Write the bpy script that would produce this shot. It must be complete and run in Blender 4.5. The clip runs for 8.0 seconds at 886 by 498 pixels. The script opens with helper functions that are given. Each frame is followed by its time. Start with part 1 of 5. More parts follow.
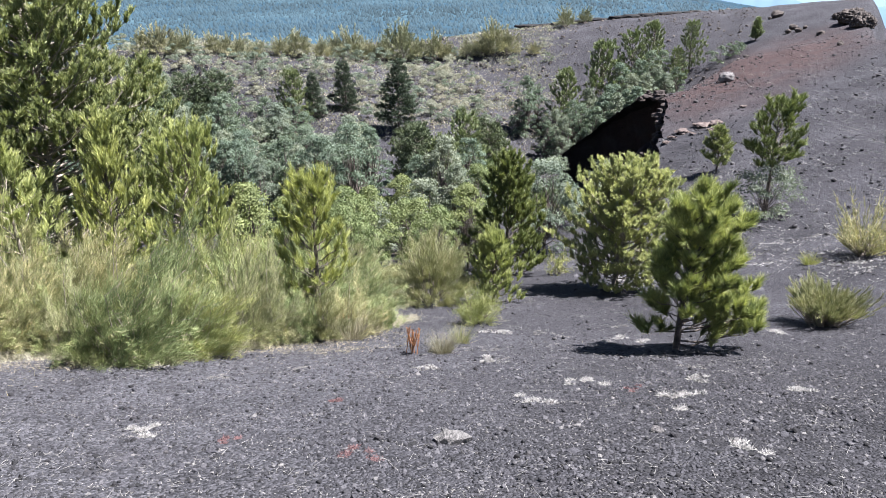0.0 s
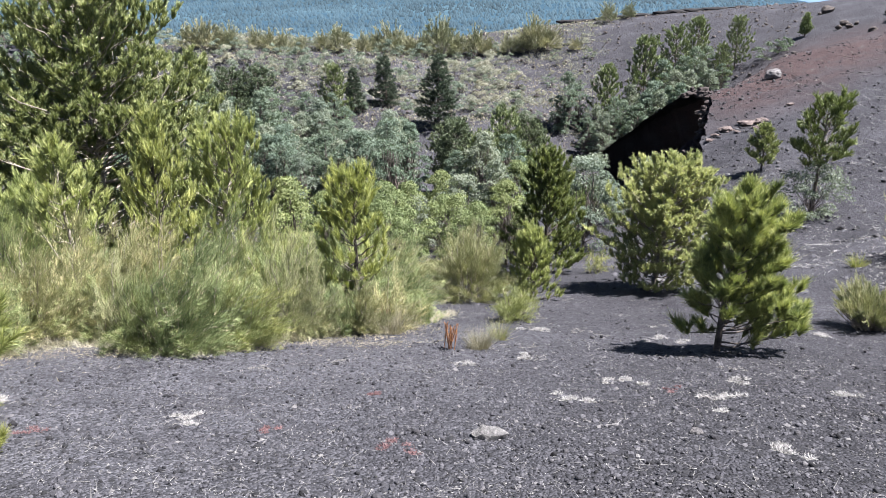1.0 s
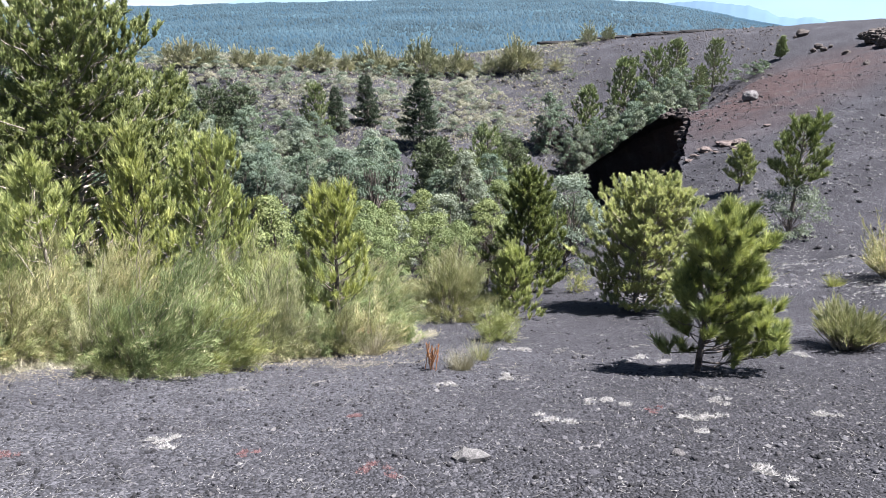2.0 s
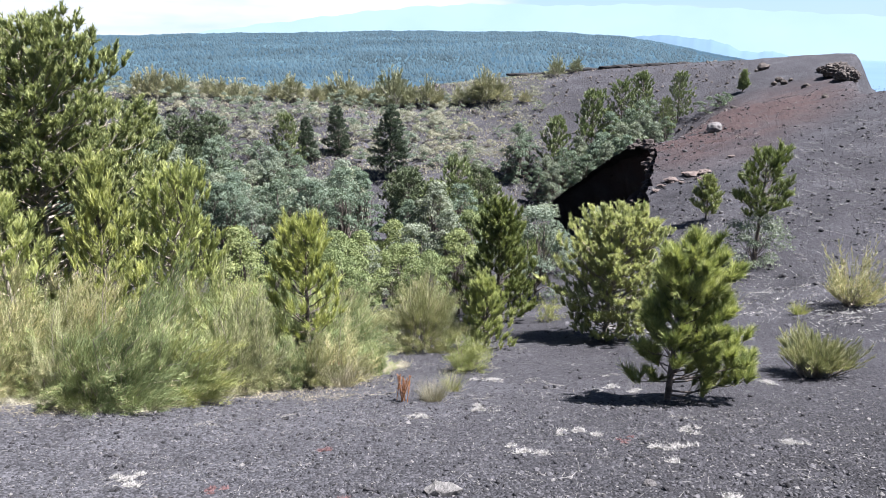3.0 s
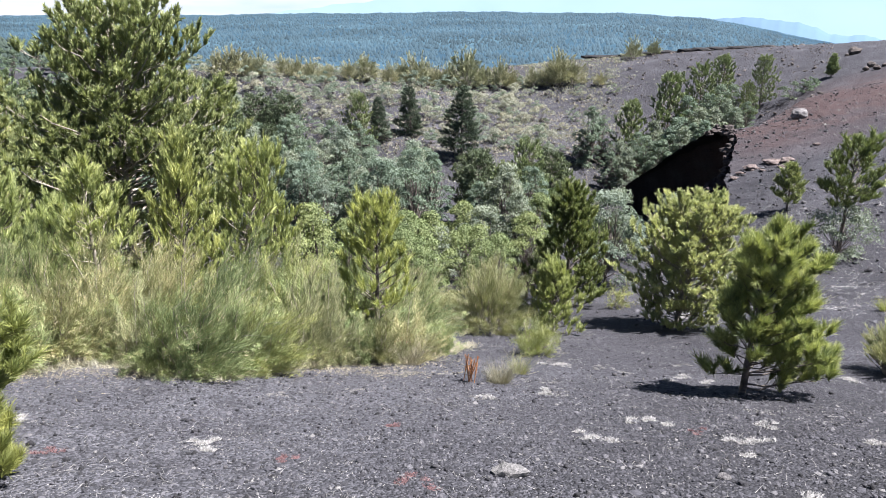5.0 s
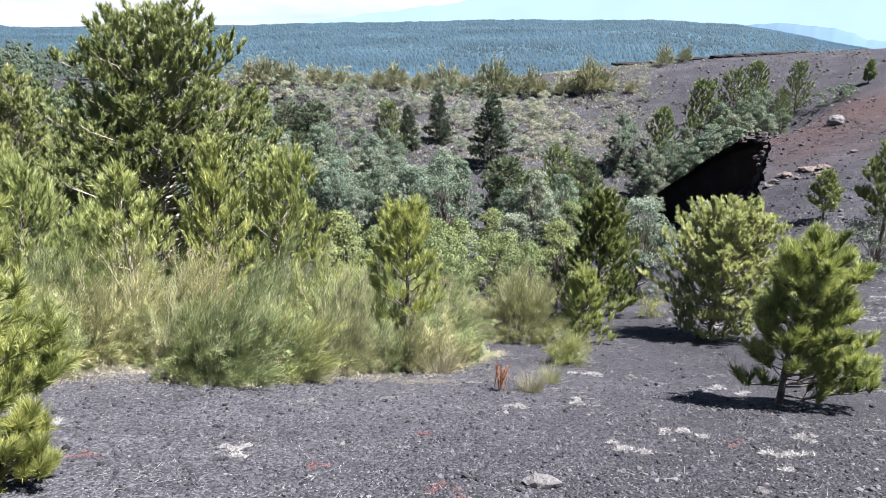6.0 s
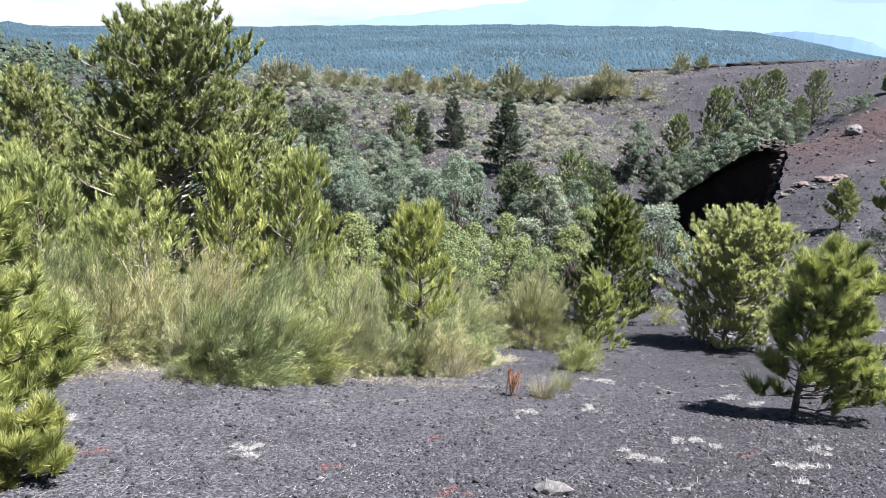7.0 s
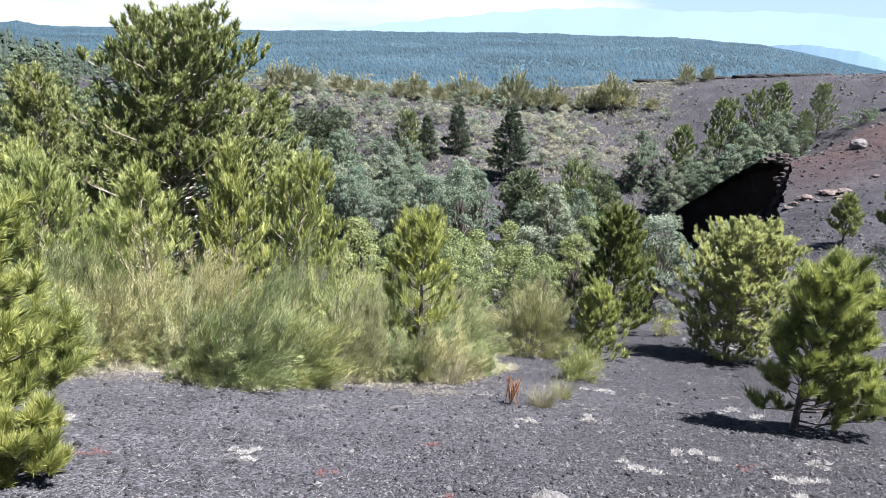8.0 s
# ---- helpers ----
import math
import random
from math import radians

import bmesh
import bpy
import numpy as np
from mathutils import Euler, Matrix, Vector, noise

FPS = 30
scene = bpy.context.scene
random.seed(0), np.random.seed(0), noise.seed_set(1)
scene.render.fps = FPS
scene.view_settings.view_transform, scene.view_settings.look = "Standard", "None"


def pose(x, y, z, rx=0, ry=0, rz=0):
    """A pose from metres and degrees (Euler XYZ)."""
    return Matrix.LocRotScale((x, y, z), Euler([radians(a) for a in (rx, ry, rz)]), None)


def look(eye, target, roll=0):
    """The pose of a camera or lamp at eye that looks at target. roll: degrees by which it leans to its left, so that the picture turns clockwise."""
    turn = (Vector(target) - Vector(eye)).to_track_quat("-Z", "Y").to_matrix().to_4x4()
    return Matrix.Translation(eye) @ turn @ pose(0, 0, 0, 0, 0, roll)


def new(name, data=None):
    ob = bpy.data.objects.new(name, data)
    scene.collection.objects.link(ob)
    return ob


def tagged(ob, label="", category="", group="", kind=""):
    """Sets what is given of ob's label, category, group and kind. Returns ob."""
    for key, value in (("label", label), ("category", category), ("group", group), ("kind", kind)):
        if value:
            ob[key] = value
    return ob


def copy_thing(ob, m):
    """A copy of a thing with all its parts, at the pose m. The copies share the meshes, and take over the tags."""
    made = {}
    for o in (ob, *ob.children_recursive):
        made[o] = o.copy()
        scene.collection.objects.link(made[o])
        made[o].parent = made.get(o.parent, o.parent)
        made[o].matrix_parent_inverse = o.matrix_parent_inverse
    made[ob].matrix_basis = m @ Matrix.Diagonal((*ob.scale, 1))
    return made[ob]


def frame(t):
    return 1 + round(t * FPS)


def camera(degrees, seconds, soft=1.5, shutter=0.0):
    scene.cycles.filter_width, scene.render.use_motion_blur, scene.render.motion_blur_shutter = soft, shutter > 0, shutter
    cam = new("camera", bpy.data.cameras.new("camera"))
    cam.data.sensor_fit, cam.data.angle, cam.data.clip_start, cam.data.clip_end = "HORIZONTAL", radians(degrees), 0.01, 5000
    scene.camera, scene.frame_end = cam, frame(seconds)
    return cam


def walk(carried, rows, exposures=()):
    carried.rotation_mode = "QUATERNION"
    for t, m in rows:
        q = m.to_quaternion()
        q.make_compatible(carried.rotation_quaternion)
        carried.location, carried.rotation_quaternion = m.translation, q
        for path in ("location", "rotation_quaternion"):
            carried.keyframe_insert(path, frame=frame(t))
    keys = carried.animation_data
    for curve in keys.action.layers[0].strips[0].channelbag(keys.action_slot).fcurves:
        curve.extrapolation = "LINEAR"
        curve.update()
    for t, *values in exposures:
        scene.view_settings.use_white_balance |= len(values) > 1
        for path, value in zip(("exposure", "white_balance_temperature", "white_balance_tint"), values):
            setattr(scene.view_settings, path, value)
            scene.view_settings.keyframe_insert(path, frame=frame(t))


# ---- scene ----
EYE = 1.5
cam = camera(60.8, 8.0, soft=0.9)
PATH = [
    (0.0, 0.014, -0.010, -0.024, -0.41, -19.13, 0.70),
    (0.5, 0.005, -0.023, -0.020, 0.98, -18.89, 1.07),
    (1.0, -0.003, -0.031, -0.012, 2.56, -19.42, 0.79),
    (2.5, 0.000, 0.000, 0.000, 0.00, -16.70, 0.00),
    (3.0, -0.002, -0.014, 0.012, -0.90, -15.80, -0.14),
    (3.5, -0.006, -0.007, 0.005, -0.49, -16.07, 0.19),
    (4.0, -0.016, 0.001, -0.011, 1.28, -17.02, 0.19),
    (4.5, -0.033, 0.004, -0.015, 2.99, -17.18, -0.44),
    (6.0, -0.068, 0.035, -0.025, 6.61, -16.57, 0.06),
    (6.5, -0.078, 0.036, -0.015, 7.03, -16.23, -0.63),
    (7.0, -0.088, 0.040, -0.027, 7.78, -16.30, -0.66),
    (7.5, -0.096, 0.047, -0.029, 9.45, -16.67, -1.43),
    (8.0, -0.083, 0.042, -0.024, 8.26, -15.82, -1.63),
]
walk(cam, [(t, pose(x, y, EYE + z, 90 + pitch, roll, yaw)) for t, x, y, z, yaw, pitch, roll in PATH],
     exposures=[(0.0, 2.28, 6020, 16), (8.0, 2.28, 6020, 16)])

# ---- light: high sun from the right, thin haze ----
SUN_EL, SUN_AZ = 62.0, 97.0          # degrees; azimuth clockwise from +y
world = bpy.data.worlds.new("world")
scene.world = world
world.use_nodes = True
wn, wl = world.node_tree.nodes, world.node_tree.links
wn.clear()
sky = wn.new("ShaderNodeTexSky")
sky.sky_type = "NISHITA"
sky.sun_disc = False
sky.sun_elevation = radians(SUN_EL)
sky.sun_rotation = radians(SUN_AZ)
sky.altitude = 1400
sky.air_density = 1.0
sky.dust_density = 0.4
sky.ozone_density = 2.0
wgeo = wn.new("ShaderNodeTexCoord")
wsep = wn.new("ShaderNodeSeparateXYZ")
wl.new(wgeo.outputs["Generated"], wsep.inputs[0])
# pale summer haze that thins out upwards
whaze = wn.new("ShaderNodeMapRange")
whaze.interpolation_type = "SMOOTHSTEP"
for k, v in (("From Min", -0.05), ("From Max", 0.30), ("To Min", 0.92), ("To Max", 0.0)):
    whaze.inputs[k].default_value = v
wl.new(wsep.outputs["Z"], whaze.inputs["Value"])
wmist = wn.new("ShaderNodeMix")
wmist.data_type = "RGBA"
wl.new(whaze.outputs[0], wmist.inputs["Factor"])
wl.new(sky.outputs["Color"], wmist.inputs[6])
wmist.inputs[7].default_value = (5.4, 7.7, 9.0, 1)
# white cloud banks
wmap = wn.new("ShaderNodeMapping")
wmap.inputs["Scale"].default_value = (1.6, 1.6, 9.0)
wmap.inputs["Location"].default_value = (0.9, 0.1, 0.0)
wl.new(wgeo.outputs["Generated"], wmap.inputs["Vector"])
wnoise = wn.new("ShaderNodeTexNoise")
wnoise.inputs["Scale"].default_value = 1.5
wnoise.inputs["Detail"].default_value = 6
wl.new(wmap.outputs["Vector"], wnoise.inputs["Vector"])
wramp = wn.new("ShaderNodeValToRGB")
wramp.color_ramp.elements[0].position = 0.43
wramp.color_ramp.elements[1].position = 0.57
wside = wn.new("ShaderNodeMath")
wside.operation = "MULTIPLY_ADD"
wside.inputs[1].default_value = -0.30
wl.new(wsep.outputs["X"], wside.inputs[0])
wl.new(wnoise.outputs["Fac"], wside.inputs[2])
wl.new(wside.outputs[0], wramp.inputs["Fac"])
wmix = wn.new("ShaderNodeMix")
wmix.data_type = "RGBA"
wlow = wn.new("ShaderNodeMapRange")
wlow.interpolation_type = "SMOOTHSTEP"
for k, v in (("From Min", 0.08), ("From Max", 0.35), ("To Min", 1.0), ("To Max", 0.0)):
    wlow.inputs[k].default_value = v
wl.new(wsep.outputs["Z"], wlow.inputs["Value"])
wcover = wn.new("ShaderNodeMath")
wcover.operation = "MULTIPLY"
wl.new(wramp.outputs["Color"], wcover.inputs[0])
wl.new(wlow.outputs[0], wcover.inputs[1])
wl.new(wcover.outputs[0], wmix.inputs["Factor"])
wl.new(wmist.outputs[2], wmix.inputs[6])
wmix.inputs[7].default_value = (9.2, 9.5, 9.8, 1)
wbg = wn.new("ShaderNodeBackground")
wbg.inputs["Strength"].default_value = 0.024
wl.new(wmix.outputs[2], wbg.inputs["Color"])
wout = wn.new("ShaderNodeOutputWorld")
wl.new(wbg.outputs["Background"], wout.inputs["Surface"])
sun = new("sun", bpy.data.lights.new("sun", "SUN"))
sun.data.energy, sun.data.angle, sun.data.color = 5.0, radians(0.55), (1.0, 0.96, 0.89)
sa, se = radians(SUN_AZ), radians(SUN_EL)
SUN_WAY = Vector((math.sin(sa) * math.cos(se), math.cos(sa) * math.cos(se), math.sin(se)))
sun.matrix_world = look(SUN_WAY * 50, (0, 0, 0))


# ---- materials ----
class Nodes:
    """A small builder of node materials."""

    def __init__(self, name):
        self.mat = bpy.data.materials.new(name)
        self.mat.use_nodes = True
        self.tree = self.mat.node_tree
        self.tree.nodes.clear()

    def add(self, kind, **put):
        n = self.tree.nodes.new(kind)
        for k, v in put.items():
            n.inputs[k.replace("_", " ")].default_value = v
        return n

    def link(self, a, b):
        self.tree.links.new(a, b)

    def ramp(self, source, stops, mode="LINEAR"):
        r = self.add("ShaderNodeValToRGB")
        r.color_ramp.interpolation = mode
        els = r.color_ramp.elements
        while len(els) < len(stops):
            els.new(0.5)
        for e, (p, c) in zip(els, stops):
            e.position, e.color = p, (*c, 1)
        self.link(source, r.inputs["Fac"])
        return r.outputs["Color"]

    def noise(self, scale, detail=4, vector=None, rough=0.55):
        n = self.add("ShaderNodeTexNoise", Scale=scale, Detail=detail, Roughness=rough)
        if vector is not None:
            self.link(vector, n.inputs["Vector"])
        return n.outputs["Fac"]

    def mix(self, fac, a, b, mode="MIX"):
        m = self.add("ShaderNodeMix")
        m.data_type, m.blend_type = "RGBA", mode
        for socket, v in ((m.inputs[0], fac), (m.inputs[6], a), (m.inputs[7], b)):
            if isinstance(v, (int, float)):
                socket.default_value = v
            elif isinstance(v, tuple):
                socket.default_value = (*v, 1)
            else:
                self.link(v, socket)
        return m.outputs[2]

    def out(self, shader):
        o = self.add("ShaderNodeOutputMaterial")
        self.link(shader, o.inputs["Surface"])
        return self.mat


def foliage(name, dark, mid, light, through_light=0.3, rough=0.55, clump_size=2.2, contrast=0.35, dry=0.0):
    """Leaf or needle colour that varies from leaf to leaf, plant to plant and clump to clump; some light passes through."""
    n = Nodes(name)
    geo = n.add("ShaderNodeNewGeometry")
    info = n.add("ShaderNodeObjectInfo")
    tex = n.add("ShaderNodeTexCoord")
    dark, light = (tuple(0.6 * a + 0.4 * b for a, b in zip(c, mid)) for c in (dark, light))
    straw = [(0.99 - dry, light), (1.0 - dry, (0.30, 0.255, 0.165)), (1.0, (0.46, 0.41, 0.29))] if dry else [(1.0, light)]
    col = n.ramp(geo.outputs["Random Per Island"], [(0.0, dark), (0.5, mid), *straw])
    clump = n.noise(clump_size, 3, tex.outputs["Object"])
    tone = n.ramp(clump, [(0.32, (1 - contrast, 1 - 0.9 * contrast, 1 - contrast)), (0.68, (1 + 0.8 * contrast, 1 + 0.7 * contrast, 1 + 0.5 * contrast))])
    col = n.mix(1.0, col, tone, "MULTIPLY")
    plant = n.ramp(info.outputs["Random"], [(0.0, (0.88, 0.92, 0.92)), (1.0, (1.12, 1.08, 1.02))])
    col = n.mix(1.0, col, plant, "MULTIPLY")
    bsdf = n.add("ShaderNodeBsdfPrincipled", Roughness=rough, Specular_IOR_Level=0.35)
    n.link(col, bsdf.inputs["Base Color"])
    tl = n.add("ShaderNodeBsdfTranslucent")
    n.link(n.mix(1.0, col, (1.0, 1.05, 0.75), "MULTIPLY"), tl.inputs["Color"])
    m = n.add("ShaderNodeMixShader", Fac=0.8 * through_light)
    n.link(bsdf.outputs[0], m.inputs[1])
    n.link(tl.outputs[0], m.inputs[2])
    return n.out(m.outputs[0])


def rough_stuff(name, stops, scale=6.0, fine=60.0, bump=0.4, rough=0.9, island=False):
    """Bark, stone, dry stems: two scales of colour and a relief."""
    n = Nodes(name)
    tex = n.add("ShaderNodeTexCoord")
    geo = n.add("ShaderNodeNewGeometry")
    a = n.noise(scale, 5, tex.outputs["Object"])
    b = n.noise(fine, 3, tex.outputs["Object"])
    col = n.ramp(geo.outputs["Random Per Island"] if island else a, stops)
    tone = n.ramp(b, [(0.3, (0.6, 0.6, 0.62)), (0.7, (1.3, 1.3, 1.28))])
    col = n.mix(1.0, col, tone, "MULTIPLY")
    bs = n.add("ShaderNodeBsdfPrincipled", Roughness=rough, Specular_IOR_Level=0.25)
    n.link(col, bs.inputs["Base Color"])
    bp = n.add("ShaderNodeBump", Strength=bump, Distance=0.02)
    n.link(b, bp.inputs["Height"])
    n.link(bp.outputs[0], bs.inputs["Normal"])
    return n.out(bs.outputs[0])


def lapilli_material():
    """Dark volcanic lapilli with grains at two sizes, paler dusty patches, and a patch of rust-red scoria on the spur."""
    n = Nodes("dark_lapilli")
    tex = n.add("ShaderNodeTexCoord")
    pos = tex.outputs["Object"]
    v1 = n.add("ShaderNodeTexVoronoi", Scale=52.0)
    n.link(pos, v1.inputs["Vector"])
    v2 = n.add("ShaderNodeTexVoronoi", Scale=9.0)
    n.link(pos, v2.inputs["Vector"])
    big = n.noise(0.55, 5, pos)
    base = n.ramp(big, [(0.28, (0.0240, 0.0236, 0.0266)), (0.55, (0.0375, 0.0368, 0.0412)), (0.75, (0.060, 0.0586, 0.0648))])
    grain = n.ramp(v1.outputs["Color"], [(0.1, (0.35, 0.35, 0.36)), (0.5, (0.85, 0.85, 0.87)), (0.95, (1.8, 1.77, 1.78))])
    col = n.mix(1.0, base, grain, "MULTIPLY")
    red = n.add("ShaderNodeMapping")
    red.vector_type = "TEXTURE"
    red.inputs["Location"].default_value = (15.8, 39.8, 0.0)
    red.inputs["Rotation"].default_value = (0, 0, radians(50))
    red.inputs["Scale"].default_value = (14.5, 7.0, 40.0)
    n.link(pos, red.inputs["Vector"])
    ball = n.add("ShaderNodeTexGradient")
    ball.gradient_type = "SPHERICAL"
    n.link(red.outputs["Vector"], ball.inputs["Vector"])
    patch = n.add("ShaderNodeMath")
    patch.operation = "MULTIPLY"
    n.link(ball.outputs["Fac"], patch.inputs[0])
    n.link(n.ramp(n.noise(0.8, 4, pos), [(0.25, (0.4, 0.4, 0.4)), (0.6, (2.2, 2.2, 2.2))]), patch.inputs[1])
    patch.use_clamp = True
    col = n.mix(patch.outputs[0], col, n.mix(1.0, grain, (0.045, 0.0285, 0.0265), "MULTIPLY"))
    dust = n.add("ShaderNodeMapping")
    dust.vector_type = "TEXTURE"
    dust.inputs["Location"].default_value = (-4.0, 5.0, 0.0)
    dust.inputs["Scale"].default_value = (8.5, 7.5, 40.0)
    n.link(pos, dust.inputs["Vector"])
    spread = n.add("ShaderNodeTexGradient")
    spread.gradient_type = "SPHERICAL"
    n.link(dust.outputs["Vector"], spread.inputs["Vector"])
    ashy = n.add("ShaderNodeMath")
    ashy.operation = "MULTIPLY"
    n.link(spread.outputs["Fac"], ashy.inputs[0])
    n.link(n.ramp(n.noise(1.6, 4, pos), [(0.3, (0.3, 0.3, 0.3)), (0.65, (1.5, 1.5, 1.5))]), ashy.inputs[1])
    ashy.use_clamp = True
    col = n.mix(ashy.outputs[0], col, n.mix(1.0, grain, (0.062, 0.062, 0.068), "MULTIPLY"))
    coarse = n.add("ShaderNodeMapping")
    coarse.vector_type = "TEXTURE"
    coarse.inputs["Location"].default_value = (4.0, 3.5, 0.0)
    coarse.inputs["Scale"].default_value = (6.0, 5.0, 40.0)
    n.link(pos, coarse.inputs["Vector"])
    zone = n.add("ShaderNodeTexGradient")
    zone.gradient_type = "SPHERICAL"
    n.link(coarse.outputs["Vector"], zone.inputs["Vector"])
    dull = n.add("ShaderNodeMath")
    dull.operation = "MULTIPLY"
    n.link(zone.outputs["Fac"], dull.inputs[0])
    n.link(n.ramp(n.noise(2.2, 4, pos), [(0.3, (0.5, 0.5, 0.5)), (0.65, (1.6, 1.6, 1.6))]), dull.inputs[1])
    dull.use_clamp = True
    col = n.mix(dull.outputs[0], col, n.mix(1.0, grain, (0.022, 0.0216, 0.0240), "MULTIPLY"))
    bs = n.add("ShaderNodeBsdfPrincipled", Roughness=0.92, Specular_IOR_Level=0.2)
    n.link(col, bs.inputs["Base Color"])
    b1 = n.add("ShaderNodeBump", Strength=1.0, Distance=0.022)
    n.link(v1.outputs["Distance"], b1.inputs["Height"])
    b1.invert = True
    b2 = n.add("ShaderNodeBump", Strength=0.5, Distance=0.05)
    n.link(n.noise(9.0, 6, pos, 0.7), b2.inputs["Height"])
    n.link(b1.outputs[0], b2.inputs["Normal"])
    n.link(b2.outputs[0], bs.inputs["Normal"])
    return n.out(bs.outputs[0])


def hazed_woods_material():
    """A far wooded country seen through much air: its haze is painted in as bluish greens with paler clearings."""
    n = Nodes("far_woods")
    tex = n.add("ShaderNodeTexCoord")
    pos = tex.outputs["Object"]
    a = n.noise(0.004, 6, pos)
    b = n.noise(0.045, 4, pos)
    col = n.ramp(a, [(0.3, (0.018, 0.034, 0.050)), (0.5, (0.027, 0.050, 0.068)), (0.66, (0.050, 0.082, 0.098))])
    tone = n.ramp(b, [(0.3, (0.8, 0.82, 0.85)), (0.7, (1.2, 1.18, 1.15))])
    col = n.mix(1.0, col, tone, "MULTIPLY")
    bs = n.add("ShaderNodeBsdfPrincipled", Roughness=1.0, Specular_IOR_Level=0.0)
    n.link(col, bs.inputs["Base Color"])
    bp = n.add("ShaderNodeBump", Strength=0.4, Distance=4.0)
    n.link(b, bp.inputs["Height"])
    n.link(bp.outputs[0], bs.inputs["Normal"])
    return n.out(bs.outputs[0])


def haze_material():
    """The far mountain: the lit air in front of it is put in as a pale blue glow of its own."""
    n = Nodes("glowing_haze_blue")
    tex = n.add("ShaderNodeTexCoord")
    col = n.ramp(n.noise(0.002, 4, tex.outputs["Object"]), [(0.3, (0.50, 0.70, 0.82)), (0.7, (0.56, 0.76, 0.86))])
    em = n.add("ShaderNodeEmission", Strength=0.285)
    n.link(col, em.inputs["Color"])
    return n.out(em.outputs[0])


def sea_material():
    n = Nodes("hazy_sea")
    tex = n.add("ShaderNodeTexCoord")
    bs = n.add("ShaderNodeBsdfPrincipled", Roughness=0.45)
    n.link(n.ramp(n.noise(0.004, 3, tex.outputs["Object"]), [(0.3, (0.055, 0.105, 0.170)), (0.7, (0.070, 0.125, 0.190))]), bs.inputs["Base Color"])
    return n.out(bs.outputs[0])


M_SEA = sea_material()
M_HAZE = haze_material()
M_LAPILLI = lapilli_material()
M_HAZED_WOODS = hazed_woods_material()
# pale blue here is haze put into the headland's colour
M_HAZED_HEADLAND = rough_stuff("haze_tinted_headland", [(0.3, (0.060, 0.104, 0.150)), (0.7, (0.064, 0.108, 0.154))], 0.004, 0.0006, 0.0, 1.0)
M_PINE = foliage("pine_needles", (0.068, 0.089, 0.041), (0.215, 0.241, 0.099), (0.502, 0.502, 0.250), 0.3, 0.5, 5.0, 0.45)
M_PINE_YELLOW = foliage("yellowish_pine_needles", (0.149, 0.177, 0.066), (0.314, 0.347, 0.136), (0.526, 0.538, 0.263), 0.3, 0.5, 5.0, 0.45)
M_PINE_FRESH = foliage("fresh_pine_needles", (0.101, 0.138, 0.055), (0.248, 0.287, 0.108), (0.504, 0.510, 0.227), 0.3, 0.5, 4.0, 0.62)
M_PINE_DEEP = foliage("deep_green_pine_needles", (0.052, 0.075, 0.031), (0.122, 0.154, 0.056), (0.324, 0.356, 0.141), 0.25, 0.55, 4.0, 0.5)
M_PINE_NEAR = foliage("sunlit_pine_needles", (0.127, 0.149, 0.044), (0.263, 0.293, 0.093), (0.423, 0.451, 0.196), 0.35, 0.5, 6.0, 0.4)
M_PINE_SIDE = foliage("yellow_green_pine_needles", (0.085, 0.100, 0.028), (0.205, 0.220, 0.062), (0.410, 0.415, 0.150), 0.3, 0.5, 5.0, 0.5)
M_PINE_OLIVE = foliage("grey_olive_pine_needles", (0.082, 0.109, 0.053), (0.155, 0.193, 0.095), (0.271, 0.313, 0.168), 0.25, 0.6, 2.0, 0.45)
M_PINE_BUSHY = foliage("olive_pine_needles", (0.158, 0.192, 0.097), (0.334, 0.366, 0.182), (0.558, 0.569, 0.337), 0.4, 0.55, 3.0, 0.45)
M_GROVE = foliage("wood_green_leaves", (0.056, 0.082, 0.058), (0.100, 0.134, 0.092), (0.165, 0.202, 0.142), 0.3, 0.7, 0.6, 0.45)
M_PINE_DARK = foliage("dark_pine_needles", (0.023, 0.039, 0.028), (0.045, 0.065, 0.043), (0.085, 0.111, 0.071), 0.2, 0.55, 4.0, 0.5)
M_PINE_SHADE = foliage("shaded_olive_needles", (0.050, 0.068, 0.040), (0.088, 0.112, 0.066), (0.150, 0.176, 0.105), 0.2, 0.6, 2.0, 0.5)
M_BROOM = foliage("green_broom", (0.101, 0.136, 0.061), (0.207, 0.249, 0.111), (0.355, 0.375, 0.207), 0.25, 0.6, 3.2, 0.6, 0.08)
M_BROOM_GREY = foliage("greyish_broom", (0.164, 0.175, 0.091), (0.292, 0.297, 0.159), (0.484, 0.465, 0.272), 0.25, 0.6, 3.2, 0.6, 0.2)
M_BROOM_LIME = foliage("fresh_broom", (0.141, 0.169, 0.060), (0.254, 0.275, 0.106), (0.399, 0.394, 0.185), 0.3, 0.6, 3.2, 0.6, 0.05)
M_BROOM_DEEP = foliage("deep_green_broom", (0.077, 0.107, 0.049), (0.166, 0.203, 0.092), (0.320, 0.345, 0.184), 0.25, 0.6, 3.2, 0.6, 0.06)
M_BROOM_BRIGHT = foliage("bright_yellow_green_broom", (0.170, 0.187, 0.065), (0.277, 0.289, 0.108), (0.393, 0.391, 0.187), 0.3, 0.6, 3.2, 0.4)
M_BROOM_TAN = foliage("olive_tan_broom", (0.132, 0.138, 0.062), (0.247, 0.251, 0.125), (0.400, 0.404, 0.239), 0.25, 0.6, 3.0, 0.4, 0.15)
M_SILVER = foliage("silvery_leaves", (0.090, 0.122, 0.091), (0.121, 0.159, 0.124), (0.167, 0.210, 0.164), 0.45, 0.75, 1.6, 0.36)
